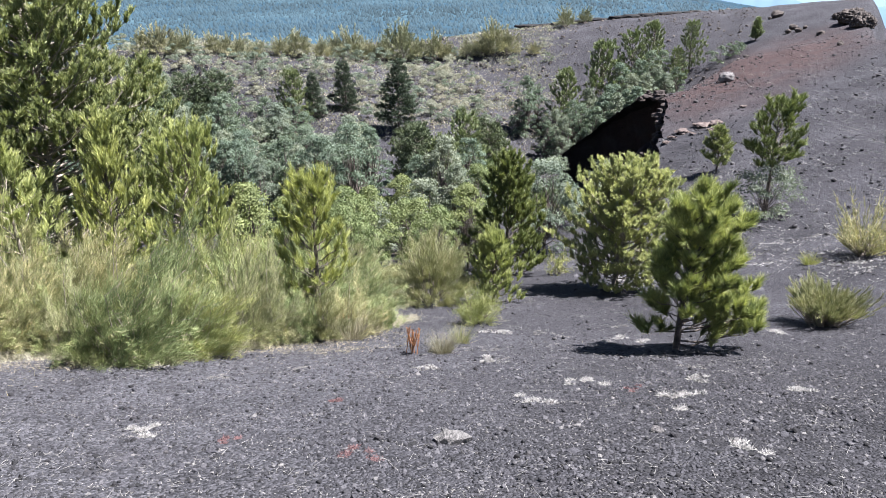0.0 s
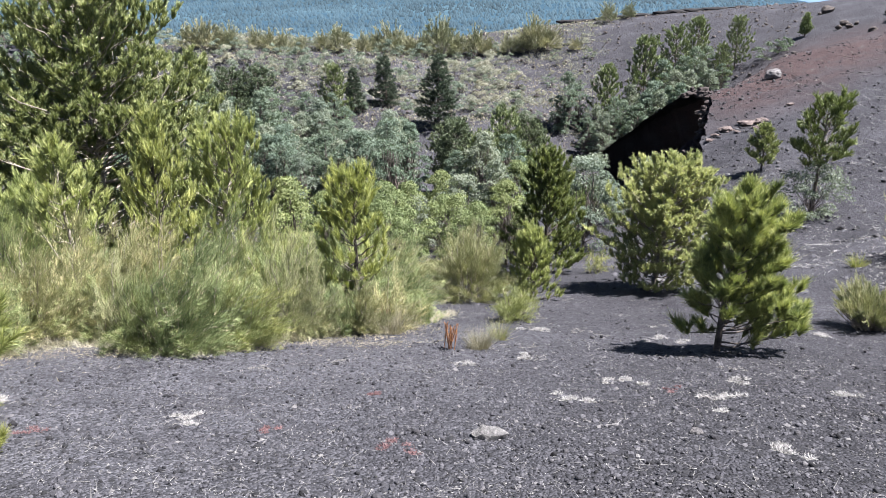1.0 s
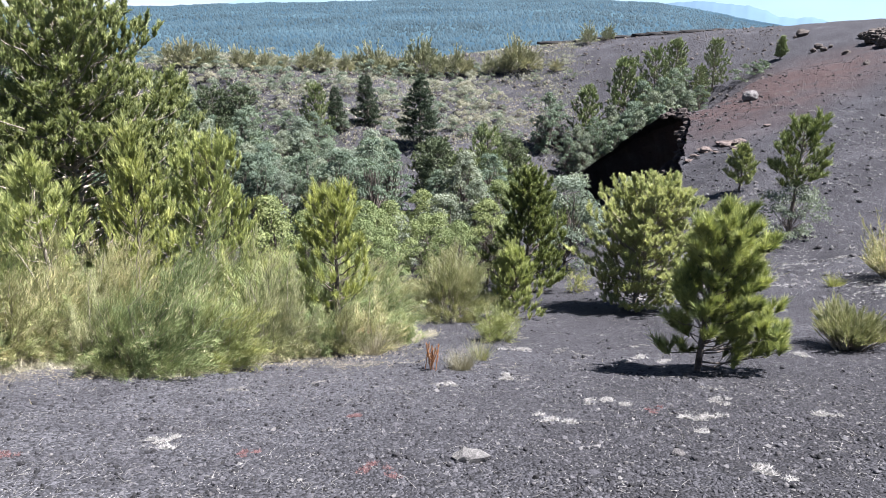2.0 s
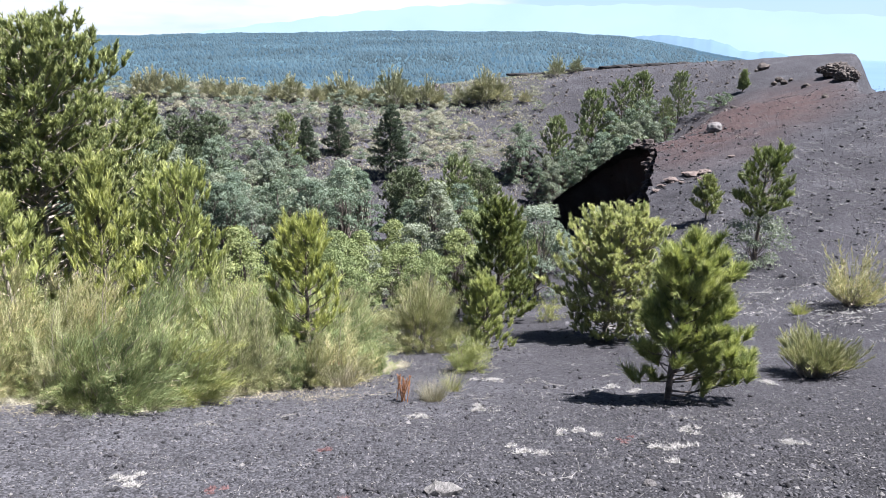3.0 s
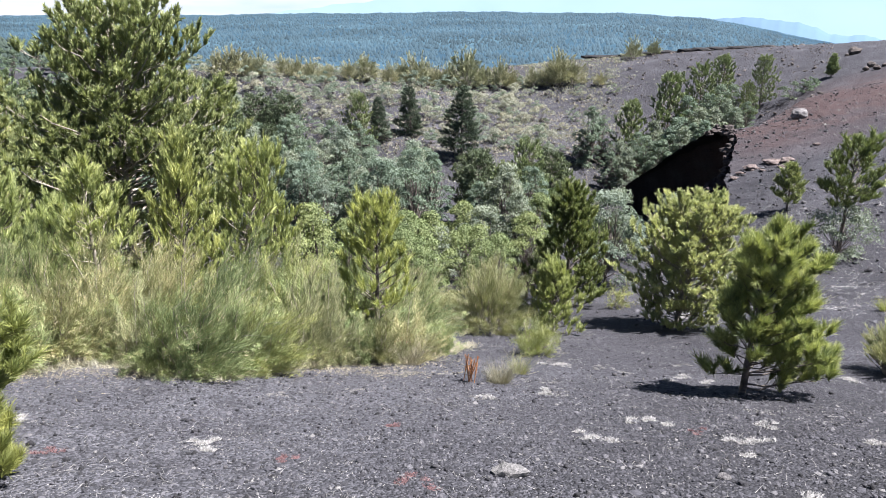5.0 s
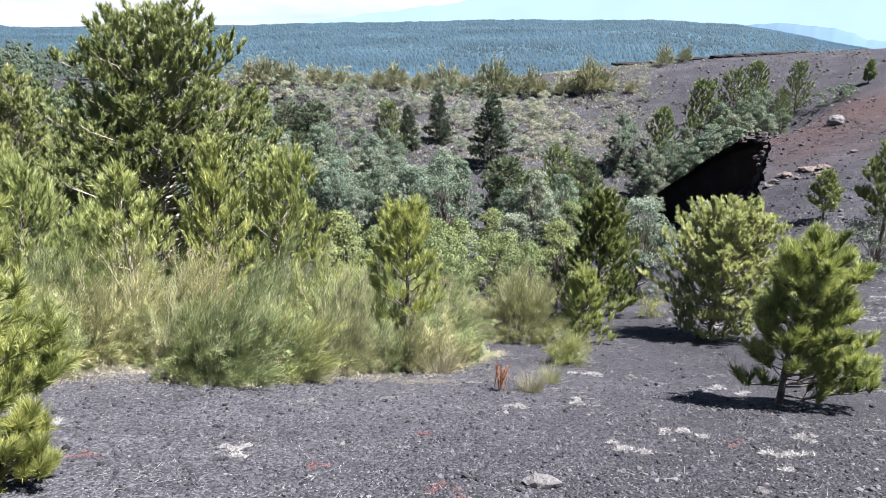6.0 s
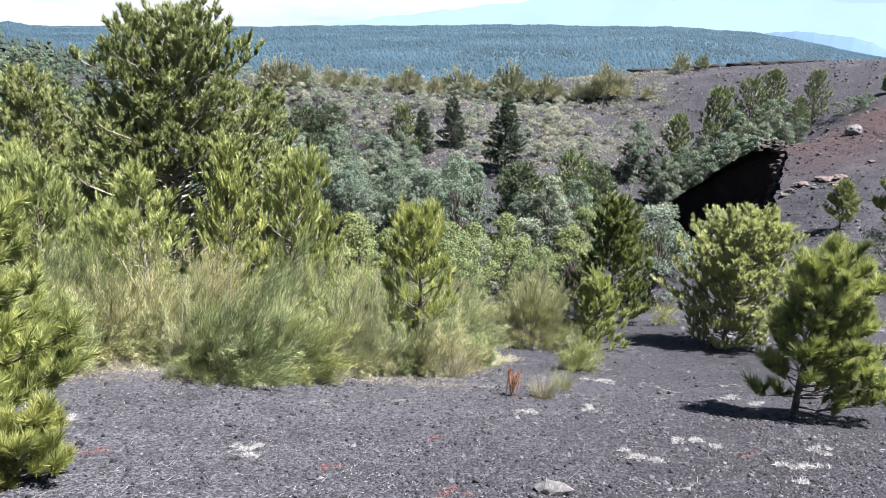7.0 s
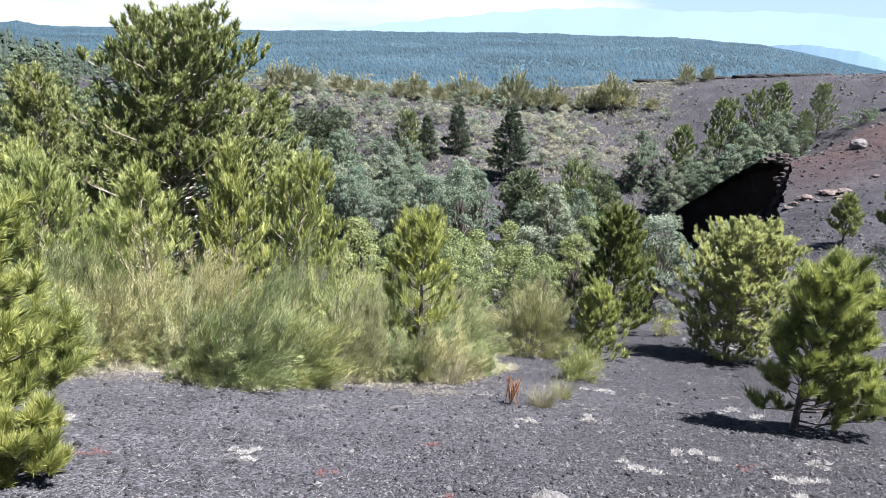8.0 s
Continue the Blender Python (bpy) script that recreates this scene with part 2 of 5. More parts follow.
M_SILVER_PALE = foliage("pale_silvery_leaves", (0.133, 0.158, 0.130), (0.179, 0.209, 0.172), (0.238, 0.270, 0.225), 0.45, 0.75, 1.6, 0.4)
M_LEAF = foliage("light_green_leaves", (0.112, 0.142, 0.062), (0.161, 0.195, 0.089), (0.224, 0.252, 0.126), 0.45, 0.75, 2.0, 0.4)
M_SCRUB = foliage("grey_olive_scrub", (0.147, 0.152, 0.098), (0.268, 0.268, 0.176), (0.430, 0.411, 0.278), 0.2, 0.8, 0.9, 0.4)
M_SCRUB_PALE = foliage("pale_scrub", (0.176, 0.180, 0.148), (0.252, 0.252, 0.210), (0.333, 0.329, 0.280), 0.4, 0.8, 0.9, 0.35)
M_STRAW = foliage("dry_grass", (0.150, 0.130, 0.092), (0.265, 0.236, 0.175), (0.410, 0.380, 0.300), 0.2, 0.8)
M_STRAW_PALE = foliage("pale_dry_grass", (0.26, 0.235, 0.18), (0.40, 0.365, 0.285), (0.56, 0.52, 0.42), 0.2, 0.8)
M_STRAW_DULL = foliage("dull_dry_grass", (0.190, 0.169, 0.127), (0.297, 0.264, 0.203), (0.440, 0.391, 0.307), 0.2, 0.8)
# tree green with the blue of distance haze mixed into it
M_HAZED_TREE = foliage("haze_tinted_trees", (0.014, 0.031, 0.047), (0.019, 0.039, 0.057), (0.026, 0.049, 0.069), 0.0, 1.0, 0.006, 0.4)
M_SIDE_WOODS = rough_stuff("wooded_hill_floor", [(0.3, (0.014, 0.023, 0.019)), (0.7, (0.028, 0.040, 0.032))], 0.02, 0.3, 0.5, 1.0)
M_SIDE_TREE = foliage("hill_trees", (0.015, 0.025, 0.021), (0.025, 0.037, 0.031), (0.041, 0.055, 0.043), 0.0, 1.0, 0.02, 0.4)
M_RUST = foliage("rust_brown_stalks", (0.180, 0.075, 0.030), (0.300, 0.130, 0.055), (0.400, 0.210, 0.100), 0.1, 0.8)
M_BARK = rough_stuff("grey_brown_bark", [(0.3, (0.060, 0.048, 0.040)), (0.7, (0.170, 0.145, 0.125))], 9, 70)
M_BARK_PALE = rough_stuff("pale_bark", [(0.3, (0.160, 0.135, 0.110)), (0.7, (0.360, 0.320, 0.270))], 9, 70)
M_ROCK = rough_stuff("grey_lava_rock", [(0.3, (0.070, 0.066, 0.068)), (0.7, (0.170, 0.160, 0.155))], 5, 45, 0.8)
M_ROCK_PALE = rough_stuff("pale_lava_rock", [(0.3, (0.085, 0.082, 0.080)), (0.7, (0.215, 0.206, 0.198))], 5, 40, 0.8)
# dark lava taken down to near black, so the undercut's shade is in the colour
M_ROCK_DARK_SHADED = rough_stuff("shade_blackened_lava_rock", [(0.3, (0.006, 0.0058, 0.006)), (0.7, (0.015, 0.0138, 0.0138))], 1.5, 12, 0.9)
M_ROCK_BROWN = rough_stuff("brown_crust_rock", [(0.3, (0.032, 0.027, 0.025)), (0.7, (0.098, 0.083, 0.074))], 2.5, 20, 0.9)
M_GRAVEL = rough_stuff("loose_lapilli", [(0.0, (0.013, 0.013, 0.014)), (0.55, (0.046, 0.045, 0.051)), (0.92, (0.076, 0.074, 0.079)), (1.0, (0.12, 0.115, 0.112))], 5, 90, 0.5, 0.9, True)
M_ROCK_PINK = rough_stuff("pinkish_lava_rock", [(0.3, (0.055, 0.043, 0.040)), (0.7, (0.150, 0.118, 0.106))], 5, 45, 0.8)
M_RUBBLE = rough_stuff("dark_brown_rubble", [(0.3, (0.018, 0.0145, 0.0138)), (0.7, (0.066, 0.053, 0.049))], 4, 25, 0.9)
M_CLOD = rough_stuff("dark_clods", [(0.0, (0.010, 0.0098, 0.0105)), (0.7, (0.030, 0.029, 0.032)), (1.0, (0.060, 0.057, 0.058))], 5, 60, 0.6, 0.9, True)
M_LICHEN = rough_stuff("whitish_dry_cushion", [(0.0, (0.09, 0.087, 0.082)), (1.0, (0.25, 0.24, 0.225))], 5, 90, 0.3, 0.95, True)
M_CUSHION = rough_stuff("white_cushion", [(0.0, (0.17, 0.165, 0.158)), (1.0, (0.42, 0.41, 0.385))], 5, 90, 0.3, 0.95, True)
M_REDPLANT = rough_stuff("reddish_sorrel", [(0.0, (0.085, 0.050, 0.050)), (1.0, (0.175, 0.102, 0.102))], 5, 90, 0.3, 0.95, True)


# ---- building helpers ----
def mesh_of(name, verts, faces, material, smooth=False):
    """A mesh from arrays: faces is (n, 3) or (n, 4)."""
    verts, faces = np.asarray(verts, np.float32), np.asarray(faces, np.int32)
    me = bpy.data.meshes.new(name)
    n, k = faces.shape
    me.vertices.add(len(verts))
    me.vertices.foreach_set("co", verts.ravel())
    me.loops.add(n * k)
    me.loops.foreach_set("vertex_index", faces.ravel())
    me.polygons.add(n)
    me.polygons.foreach_set("loop_start", np.arange(0, n * k, k, dtype=np.int32))
    me.update(calc_edges=True)
    if smooth:
        me.polygons.foreach_set("use_smooth", np.ones(n, bool))
    me.materials.append(material)
    return me


def part(name, me, parent, label=""):
    ob = new(name, me)
    ob.parent = parent
    return tagged(ob, label)


def unit(v):
    return v / np.maximum(np.linalg.norm(v, axis=-1, keepdims=True), 1e-9)


def blades(root, way, length, width, rng, droop=0.0):
    """One thin pointed triangle for each root: needles, twigs, grass."""
    side = unit(np.cross(way, rng.normal(size=way.shape)))
    tip = root + way * length[:, None]
    tip[:, 2] -= droop * length
    w = (width / 2)[:, None]
    v = np.stack([root - side * w, root + side * w, tip], 1).reshape(-1, 3)
    return v, np.arange(len(v)).reshape(-1, 3)


def leaves(at, size, rng, out):
    """A small pointed leaf for each place, spread roughly square to the way out of its clump."""
    way = unit(rng.normal(size=at.shape))
    nor = unit(out * 1.1 + rng.normal(0, 0.55, at.shape) + np.array([0.0, 0.0, 0.25]))
    side = unit(np.cross(way, nor))
    way = np.cross(nor, side)
    s = size[:, None]
    v = np.stack([at - way * s * 0.4 - side * s * 0.4, at - way * s * 0.4 + side * s * 0.4, at + way * s * 0.6], 1)
    return v.reshape(-1, 3), np.arange(len(at) * 3).reshape(-1, 3)


def tube(points, radii, sides=6):
    """A tapered tube along points."""
    p, r = np.asarray(points, float), np.asarray(radii, float)
    t = unit(np.gradient(p, axis=0))
    a = unit(np.cross(t, np.array([0.31, 0.87, 0.38])))
    b = np.cross(t, a)
    ang = np.linspace(0, 2 * math.pi, sides, endpoint=False)
    ring = a[:, None] * np.cos(ang)[None, :, None] + b[:, None] * np.sin(ang)[None, :, None]
    v = (p[:, None] + ring * r[:, None, None]).reshape(-1, 3)
    f = []
    for k in range(len(p) - 1):
        for s in range(sides):
            q = (s + 1) % sides
            f.append((k * sides + s, k * sides + q, (k + 1) * sides + q, (k + 1) * sides + s))
    return v, np.array(f)


class Heap:
    """Collects pieces of geometry for one mesh."""

    def __init__(self):
        self.v, self.f, self.n = [], [], 0

    def put(self, vf):
        v, f = vf
        self.v.append(v)
        self.f.append(f + self.n)
        self.n += len(v)

    def mesh(self, name, material, smooth=False):
        return mesh_of(name, np.concatenate(self.v), np.concatenate(self.f), material, smooth)


# ---- the ground ----
SWELLS = [
    [0, -0.1, 0.4, 0.9, 0.8, -0.2, 0],
    [0, -0.7, 0.2, -0.2, -0.6, -0.2, 0],
    [0, 0.4, 0.3, 0.4, 1.3, 1.8, 0.2],
    [-1.4, -1.1, -3.0, -0.1, 3.2, -0.3, 0.6],
    [-0.8, -1.7, 1.4, -3.9, 1.8, 1.8, 0.5],
    [-3.4, 2.5, -1.0, 0.4, 1.4, 3.3, -1.0],
    [-7.1, 0.4, 1.4, 2.9, 2.4, -0.5, -3.0],
    [0.5, -4.1, -3.8, -4.7, -4.0, -1.5, -1.6]
]
SWELL_X = [-48 + 18 * i for i in range(7)]
SWELL_Y = [-14 + 15.5 * i for i in range(8)]


def ease(v, a, b):
    s = np.clip((v - a) / (b - a), 0, 1)
    return s * s * (3 - 2 * s)


def ground_z(x, y):
    """Height of the ground: an even slope by the camera, a bowl ahead, its rim and spur, and the low country outside."""
    x, y = np.asarray(x, float), np.asarray(y, float)
    z = EYE - 1.504 - 0.3025 * np.clip(y, -3, 16)
    s = 0
    for row, b in zip(SWELLS, SWELL_Y):
        for a, c in zip(row, SWELL_X):
            if a:
                s = s + a * np.exp(-((x - c) ** 2 + (y - b) ** 2) / 264.5)
    z = z + s * ease(np.hypot(x - 1, y - 5), 4, 12)
    # the bowl side of the spur falls away
    ux, uy = SPUR_WAY
    along = (x - SPUR_AT[0]) * ux + (y - SPUR_AT[1]) * uy
    off = -(x - SPUR_AT[0]) * uy + (y - SPUR_AT[1]) * ux
    z = z + 1.15 * np.exp(-(np.minimum(off, 0) / 4.5) ** 2) * ease(along, -4, 0) * (1 - ease(along, 8, 16))
    z = z - 3.6 * ease(off, 0.0, 2.4) * (1 - ease(off, 7, 15)) * ease(along, -9, -4) * (1 - ease(along, 8, 17))
    # the hollow under the spur's nose
    hx, hy = x - HOLLOW[0], y - HOLLOW[1]
    hx, hy = (0.944 * hx - 0.330 * hy) / HOLLOW[2], (0.330 * hx + 0.944 * hy) / HOLLOW[3]
    z = z - HOLLOW[4] * (1 - ease(np.hypot(hx, hy), 0.80, 1.0))
    # the cavity under the spur's lip
    a, o = (x - 9.15) * 0.305 + (y - 27.3) * 0.952, (x - 9.15) * 0.952 - (y - 27.3) * 0.305
    z = z - 3.4 * (1 - ease(np.abs(o), 1.3, 2.4)) * ease(a, -1, 0.5) * (1 - ease(a, 7.5, 9))
    z = z - 3.0 * ease(x / np.maximum(y, 1), 0.546, 0.585) * ease(y, 36, 50)
    r = np.hypot(x, y - 20)
    low = EYE - 34 - 82 * ease(r, 120, 1500)
    z = z + (low - z) * ease(r, 78, 260)
    z = z + (0.035 * np.sin(x * 1.9 + 0.6 * y) * np.sin(y * 1.5 - 0.4 * x) + 0.015 * np.sin(x * 5.1 + 1.3) * np.sin(y * 4.3 + x)) * ease(np.hypot(x, y), 1.5, 4)
    return z


SPUR_AT, SPUR_WAY = (10.6, 35.2), (0.606, 0.795)
HOLLOW = (5.6, 28.4, 4.0, 8.0, 3.4)


def make_ground():
    front = np.radians(np.linspace(-44, 50, 330))
    back = np.radians(np.linspace(50, 316, 80)[1:-1])
    ang = np.concatenate([front, back])
    rad = np.concatenate([[0.004, 0.2], np.geomspace(0.5, 4700, 260)])
    a, r = np.meshgrid(ang, rad)
    x, y = -np.sin(a) * r, np.cos(a) * r
    z = ground_z(x, y)
    v = np.stack([x, y, z], -1).reshape(-1, 3)
    n, k = len(rad), len(ang)
    i = np.arange(n - 1)[:, None] * k + np.arange(k)[None, :]
    j = np.arange(n - 1)[:, None] * k + (np.arange(k)[None, :] + 1) % k
    f = np.stack([i, j, j + k, i + k], -1).reshape(-1, 4)
    q = mesh_of("ground", v, f, M_LAPILLI, True)
    return tagged(new("ground", q), "dark grey volcanic lapilli slope and crater bowl", "ground", kind="structure")


ground = make_ground()


def set_on(x, y, rz=0.0, size=1.0, sink=0.03):
    """A pose on the ground."""
    return pose(x, y, float(ground_z(x, y)) - sink, 0, 0, rz) @ Matrix.Diagonal((size, size, size, 1))


# far country: wooded ridges in steps, and the sea
RIDGE_TOP = [(-50, -2.4), (-31, -2.3), (-24, -2.0), (-21.5, -1.45), (-19, -0.95), (-16.5, -0.40), (-14.0, -0.02), (-8, 0.27), (0, 0.32), (8, 0.22), (20, 0.0), (31, -0.12), (35.5, -0.1), (36.6, 0.12), (38, -0.05), (55, 0.1)]


def ridge_z(bear, t):
    """Height of the wooded hillside at a bearing (degrees, left is positive), t from its foot 0 to its top 1."""
    el = np.interp(bear, [p[0] for p in RIDGE_TOP], [p[1] for p in RIDGE_TOP])
    el = el + sum(0.03 / (k + 1) * np.sin(bear * (0.5 + 0.9 * k) + 1.7 * k * k) for k in range(10))
    z = EYE - 62 + (np.tan(np.radians(el)) * 3300 + 62) * t ** 0.9
    return z + (z - EYE + 62) * 0.02 * np.sin(bear * 0.9 + 5 * t) * (1 - t)


def ridge(rows=40, cols=420):
    """A long wooded hillside rising away from the viewer."""
    bear, t = np.linspace(-50, 55, cols)[None, :], np.linspace(0, 1, rows)[:, None]
    d = 420 * (3300 / 420) ** t
    b = np.radians(bear)
    v = np.stack([-np.sin(b) * d, np.cos(b) * d, ridge_z(bear, t)], -1).reshape(-1, 3)
    i = (np.arange(rows - 1)[:, None] * cols + np.arange(cols - 1)[None, :])
    f = np.stack([i, i + 1, i + cols + 1, i + cols], -1).reshape(-1, 4)
    tagged(new("backdrop", mesh_of("backdrop", v, f, M_HAZED_WOODS, True)), "long wooded ridge with blue haze in its colour", "hills", kind="structure")


ridge()


def headland():
    """A headland behind the ridge that steps down to the sea, coloured paler and bluer to imitate haze."""
    steps = [(-40, -2.4), (-27, -2.0), (-25, -1.33), (-23.9, -0.98), (-22.8, -1.06), (-21.75, -0.96), (-21, -0.59), (-19.85, -0.26), (-18.3, -0.11), (-16.8, 0.07), (-15.3, 0.0), (-13, -0.2), (-5, -0.5), (2, -0.6)]
    bear, t = np.linspace(-40, 2, 260)[None, :], np.linspace(0, 1, 8)[:, None]
    el = np.interp(bear, [p[0] for p in steps], [p[1] for p in steps]) + 0.02 * np.sin(bear * 5.3) + 0.015 * np.sin(bear * 11)
    d, b = 3500 + 500 * t, np.radians(bear)
    z = EYE - 115 + (np.tan(np.radians(el)) * 4000 + 115) * t
    v = np.stack([-np.sin(b) * d, np.cos(b) * d, z], -1).reshape(-1, 3)
    i = np.arange(7)[:, None] * 260 + np.arange(259)[None, :]
    f = np.stack([i, i + 1, i + 261, i + 260], -1).reshape(-1, 4)
    tagged(new("backdrop", mesh_of("backdrop", v, f, M_HAZED_HEADLAND, True)), "headland stepping down to the sea, tinted pale blue for haze", "hills", kind="structure")


headland()


def sea():
    b, d = np.meshgrid(np.radians(np.linspace(-70, -14, 60)), np.geomspace(600, 4650, 12))
    v = np.stack([-np.sin(b) * d, np.cos(b) * d, np.full(b.shape, EYE - 113.0)], -1).reshape(-1, 3)
    i = np.arange(11)[:, None] * 60 + np.arange(59)[None, :]
    f = np.stack([i, i + 1, i + 61, i + 60], -1).reshape(-1, 4)
    tagged(new("water", mesh_of("water", v, f, M_SEA)), "hazy blue sea in the far distance", "sea", kind="structure")


sea()


def pale_mountains():
    """A great mountain far behind the ridge, almost lost in haze, which its own pale glow imitates."""
    bear = np.linspace(-52, 20, 220)
    el = np.interp(bear, [-40, -33, -27.5, -21, -15, -10, -4, 1, 5, 9, 14, 20], [0.9, 1.1, 1.4, 1.8, 2.15, 2.05, 2.2, 2.0, 1.6, 1.1, 0.5, -0.4])
    el = el + 0.05 * np.sin(bear * 1.7) + 0.03 * np.sin(bear * 4.1 + 1)
    b = np.radians(bear)
    rows = []
    for d, part_el in ((4300, np.minimum(-1.6, el - 0.1)), (4600, el)):
        rows.append(np.stack([-np.sin(b) * d, np.cos(b) * d, EYE + np.tan(np.radians(part_el)) * d], -1))
    n = len(bear)
    i = np.arange(n - 1)
    f = np.stack([i, i + 1, i + n + 1, i + n], -1)
    tagged(new("backdrop", mesh_of("backdrop", np.concatenate(rows), f, M_HAZE, True)), "pale blue mountain, its haze made by a glow", "mountain", kind="structure")


pale_mountains()


def side_hill_z(bear, t):
    """Height of the nearer wooded hill beside the crater, t from its foot 0 to its top 1."""
    el = np.interp(bear, [25, 28, 31, 34, 38, 45, 62], [-7.5, -4.6, -2.9, -1.9, -1.15, -0.7, -0.5]) + 0.12 * np.sin(bear * 1.7) + 0.06 * np.sin(bear * 4.1)
    return EYE - 42 + (np.tan(np.radians(el)) * 620 + 42) * t


def side_hill():
    """A wooded hill on the left, nearer and greener than the far ridge, with its trees."""
    bear, t = np.linspace(25, 62, 60)[None, :], np.linspace(0, 1, 12)[:, None]
    d, b = 260 + 360 * t, np.radians(bear)
    v = np.stack([-np.sin(b) * d, np.cos(b) * d, side_hill_z(bear, t)], -1).reshape(-1, 3)
    i = np.arange(11)[:, None] * 60 + np.arange(59)[None, :]
    tagged(new("backdrop", mesh_of("backdrop", v, np.stack([i, i + 1, i + 61, i + 60], -1).reshape(-1, 4), M_SIDE_WOODS, True)), "dark green wooded hill beside the crater", "hills", kind="structure")
    r = np.random.default_rng(17)
    n, m = 2600, 7
    bear, t = r.uniform(25.5, 60, n), r.random(n)
    d, b = 260 + 360 * t, np.radians(bear)
    h = r.uniform(5, 12, n)
    w = h * r.uniform(0.24, 0.42, n)
    tiers = []
    for low, high, wide in ((0.10, 0.62, 1.0), (0.42, 0.86, 0.72), (0.68, 1.0, 0.42)):
        ang = np.arange(m) * 6.283 / m + r.uniform(0, 6, (n, 1))
        out = wide * r.uniform(0.55, 1.25, (n, m)) * w[:, None]
        ring = np.stack([np.cos(ang) * out, np.sin(ang) * out, (low + r.normal(0, 0.05, (n, m))) * h[:, None]], -1)
        top = np.stack([r.normal(0, 0.1, n) * w, r.normal(0, 0.1, n) * w, high * h], -1)[:, None]
        tiers.append(np.concatenate([ring, top], 1))
    v = np.concatenate(tiers, 1) + np.stack([-np.sin(b) * d, np.cos(b) * d, side_hill_z(bear, t) - 1.0], 1)[:, None]
    tri = np.array([[q * (m + 1) + k, q * (m + 1) + (k + 1) % m, q * (m + 1) + m] for q in range(3) for k in range(m)])
    f = (np.arange(n) * 3 * (m + 1))[:, None, None] + tri
    tagged(new("far_woods", mesh_of("far_woods", v.reshape(-1, 3), f.reshape(-1, 3), M_SIDE_TREE)), "dark green trees covering the hill beside the crater", "woods", kind="stuff")


side_hill()


# ---- plants ----
def pine(name, seed, height, spread, needle=0.15, width=0.006, per=46, first=0.14, gap=0.16, rise=25, taper=0.75,
         material=None, bark=None, lean=(0, 0), sparse=1.0, shoot=0.16, label="", category="pine", one_side=0.0, brush=0.8, up=0.6, end_shoots=3, close=0.62, fine=True, wide=0.66, extra=()):
    """A pine with a trunk, whorls of limbs that turn up at their ends, and bottle-brush shoots of needles."""
    rng = np.random.default_rng(seed)
    root = new(name)
    tagged(root, label, category)
    k = 9
    zt = np.linspace(0, height * 0.97, k)
    wig = np.cumsum(rng.normal(0, 0.012 * height / 3, (k, 2)), 0)
    wig -= wig[0]
    axis = np.stack([lean[0] * (zt / height) ** 1.3 + wig[:, 0], lean[1] * (zt / height) + wig[:, 1], zt], 1)
    axis[0, 2] = -0.08
    wood = Heap()
    wood.put(tube(axis, np.linspace(0.017 * height + 0.012, 0.004, k), 8))
    sh_b, sh_d, sh_l = [], [], []

    def tuft(at, way, count):
        for g in range(count):
            sh_b.append(at - way * (0.10 * g * shoot))
            sh_d.append(unit(way * (0.9 if g == 0 else 0.45) + rng.normal(0, 0.38, 3) + np.array([0, 0, up])))
            sh_l.append(shoot * rng.uniform(0.7, 1.2) * (1.0 if g == 0 else 0.8))

    def limb(at, az, full, el):
        m = 6
        s = np.linspace(0, 1, m)
        hor = np.array([math.cos(az), math.sin(az), 0])
        lift = math.sin(el) * s + 0.22 * s ** 2.2
        pts = at + full * (hor * math.cos(el) * s[:, None] + np.array([0, 0, 1.0]) * lift[:, None])
        pts[1:] += rng.normal(0, 0.025 * full, (m - 1, 3))
        wood.put(tube(pts, np.linspace(0.005 + 0.011 * full, 0.003, m), 4))
        end = unit(pts[-1] - pts[-2])
        tuft(pts[-1], end, end_shoots)
        tw = max(2, int(full / (close * shoot)))
        for q in range(tw):
            f = 0.25 + 0.75 * (q + rng.random()) / tw
            p = np.array([np.interp(f, s, pts[:, c]) for c in range(3)])
            sidew = np.cross(end, [0, 0, 1]) * (1 if q % 2 else -1)
            way = unit(end * 0.8 + sidew * rng.uniform(0.4, 1.2) + np.array([0, 0, rng.uniform(-0.1, 0.6)]))
            ln = full * rng.uniform(0.12, 0.34) * (1.25 - f) + 0.04
            tip = p + way * ln
            if fine:
                wood.put(tube(np.array([p, tip]), [0.005, 0.003], 3))
            tuft(tip, way, end_shoots)
            if ln > 0.25:
                tuft(p + way * ln * 0.6, way, max(1, end_shoots - 1))

    z = first * height
    turn = rng.uniform(0, 6.28)
    lob = rng.uniform(0.72, 1.18, 7)
    for bearing, share, length, lift in extra:
        limb(np.array([np.interp(share * height, zt, axis[:, c]) for c in range(3)]), radians(bearing), length, radians(lift))
    while z < height * 0.96:
        u = (z / height - first) / (1 - first)
        count = rng.integers(4, 7) if u < 0.9 else 3
        at = np.array([np.interp(z, zt, axis[:, c]) for c in range(3)])
        for b in range(count):
            if rng.random() > sparse:
                continue
            az = turn + b * 6.283 / count + rng.normal(0, 0.25)
            full = spread * ((1 - u) ** taper * 0.95 + 0.07) * min(1.0, wide + 1.9 * u) * rng.uniform(0.70, 1.1) * lob[int(az / 0.9) % 7]
            full *= 1 + one_side * math.cos(az)
            el = radians(rise * (0.35 + 1.2 * u) + rng.normal(0, 8))
            limb(at, az, full, el)
        z += gap * height * rng.uniform(0.75, 1.2) * (1 - 0.45 * u) * 0.5
        turn += 0.9
    tuft(axis[-1], np.array([0, 0, 1.0]), 5)
    B, D, L = np.array(sh_b), np.array(sh_d), np.array(sh_l)
    n = len(B)
    t = rng.uniform(0.0, 1.0, (n, per))
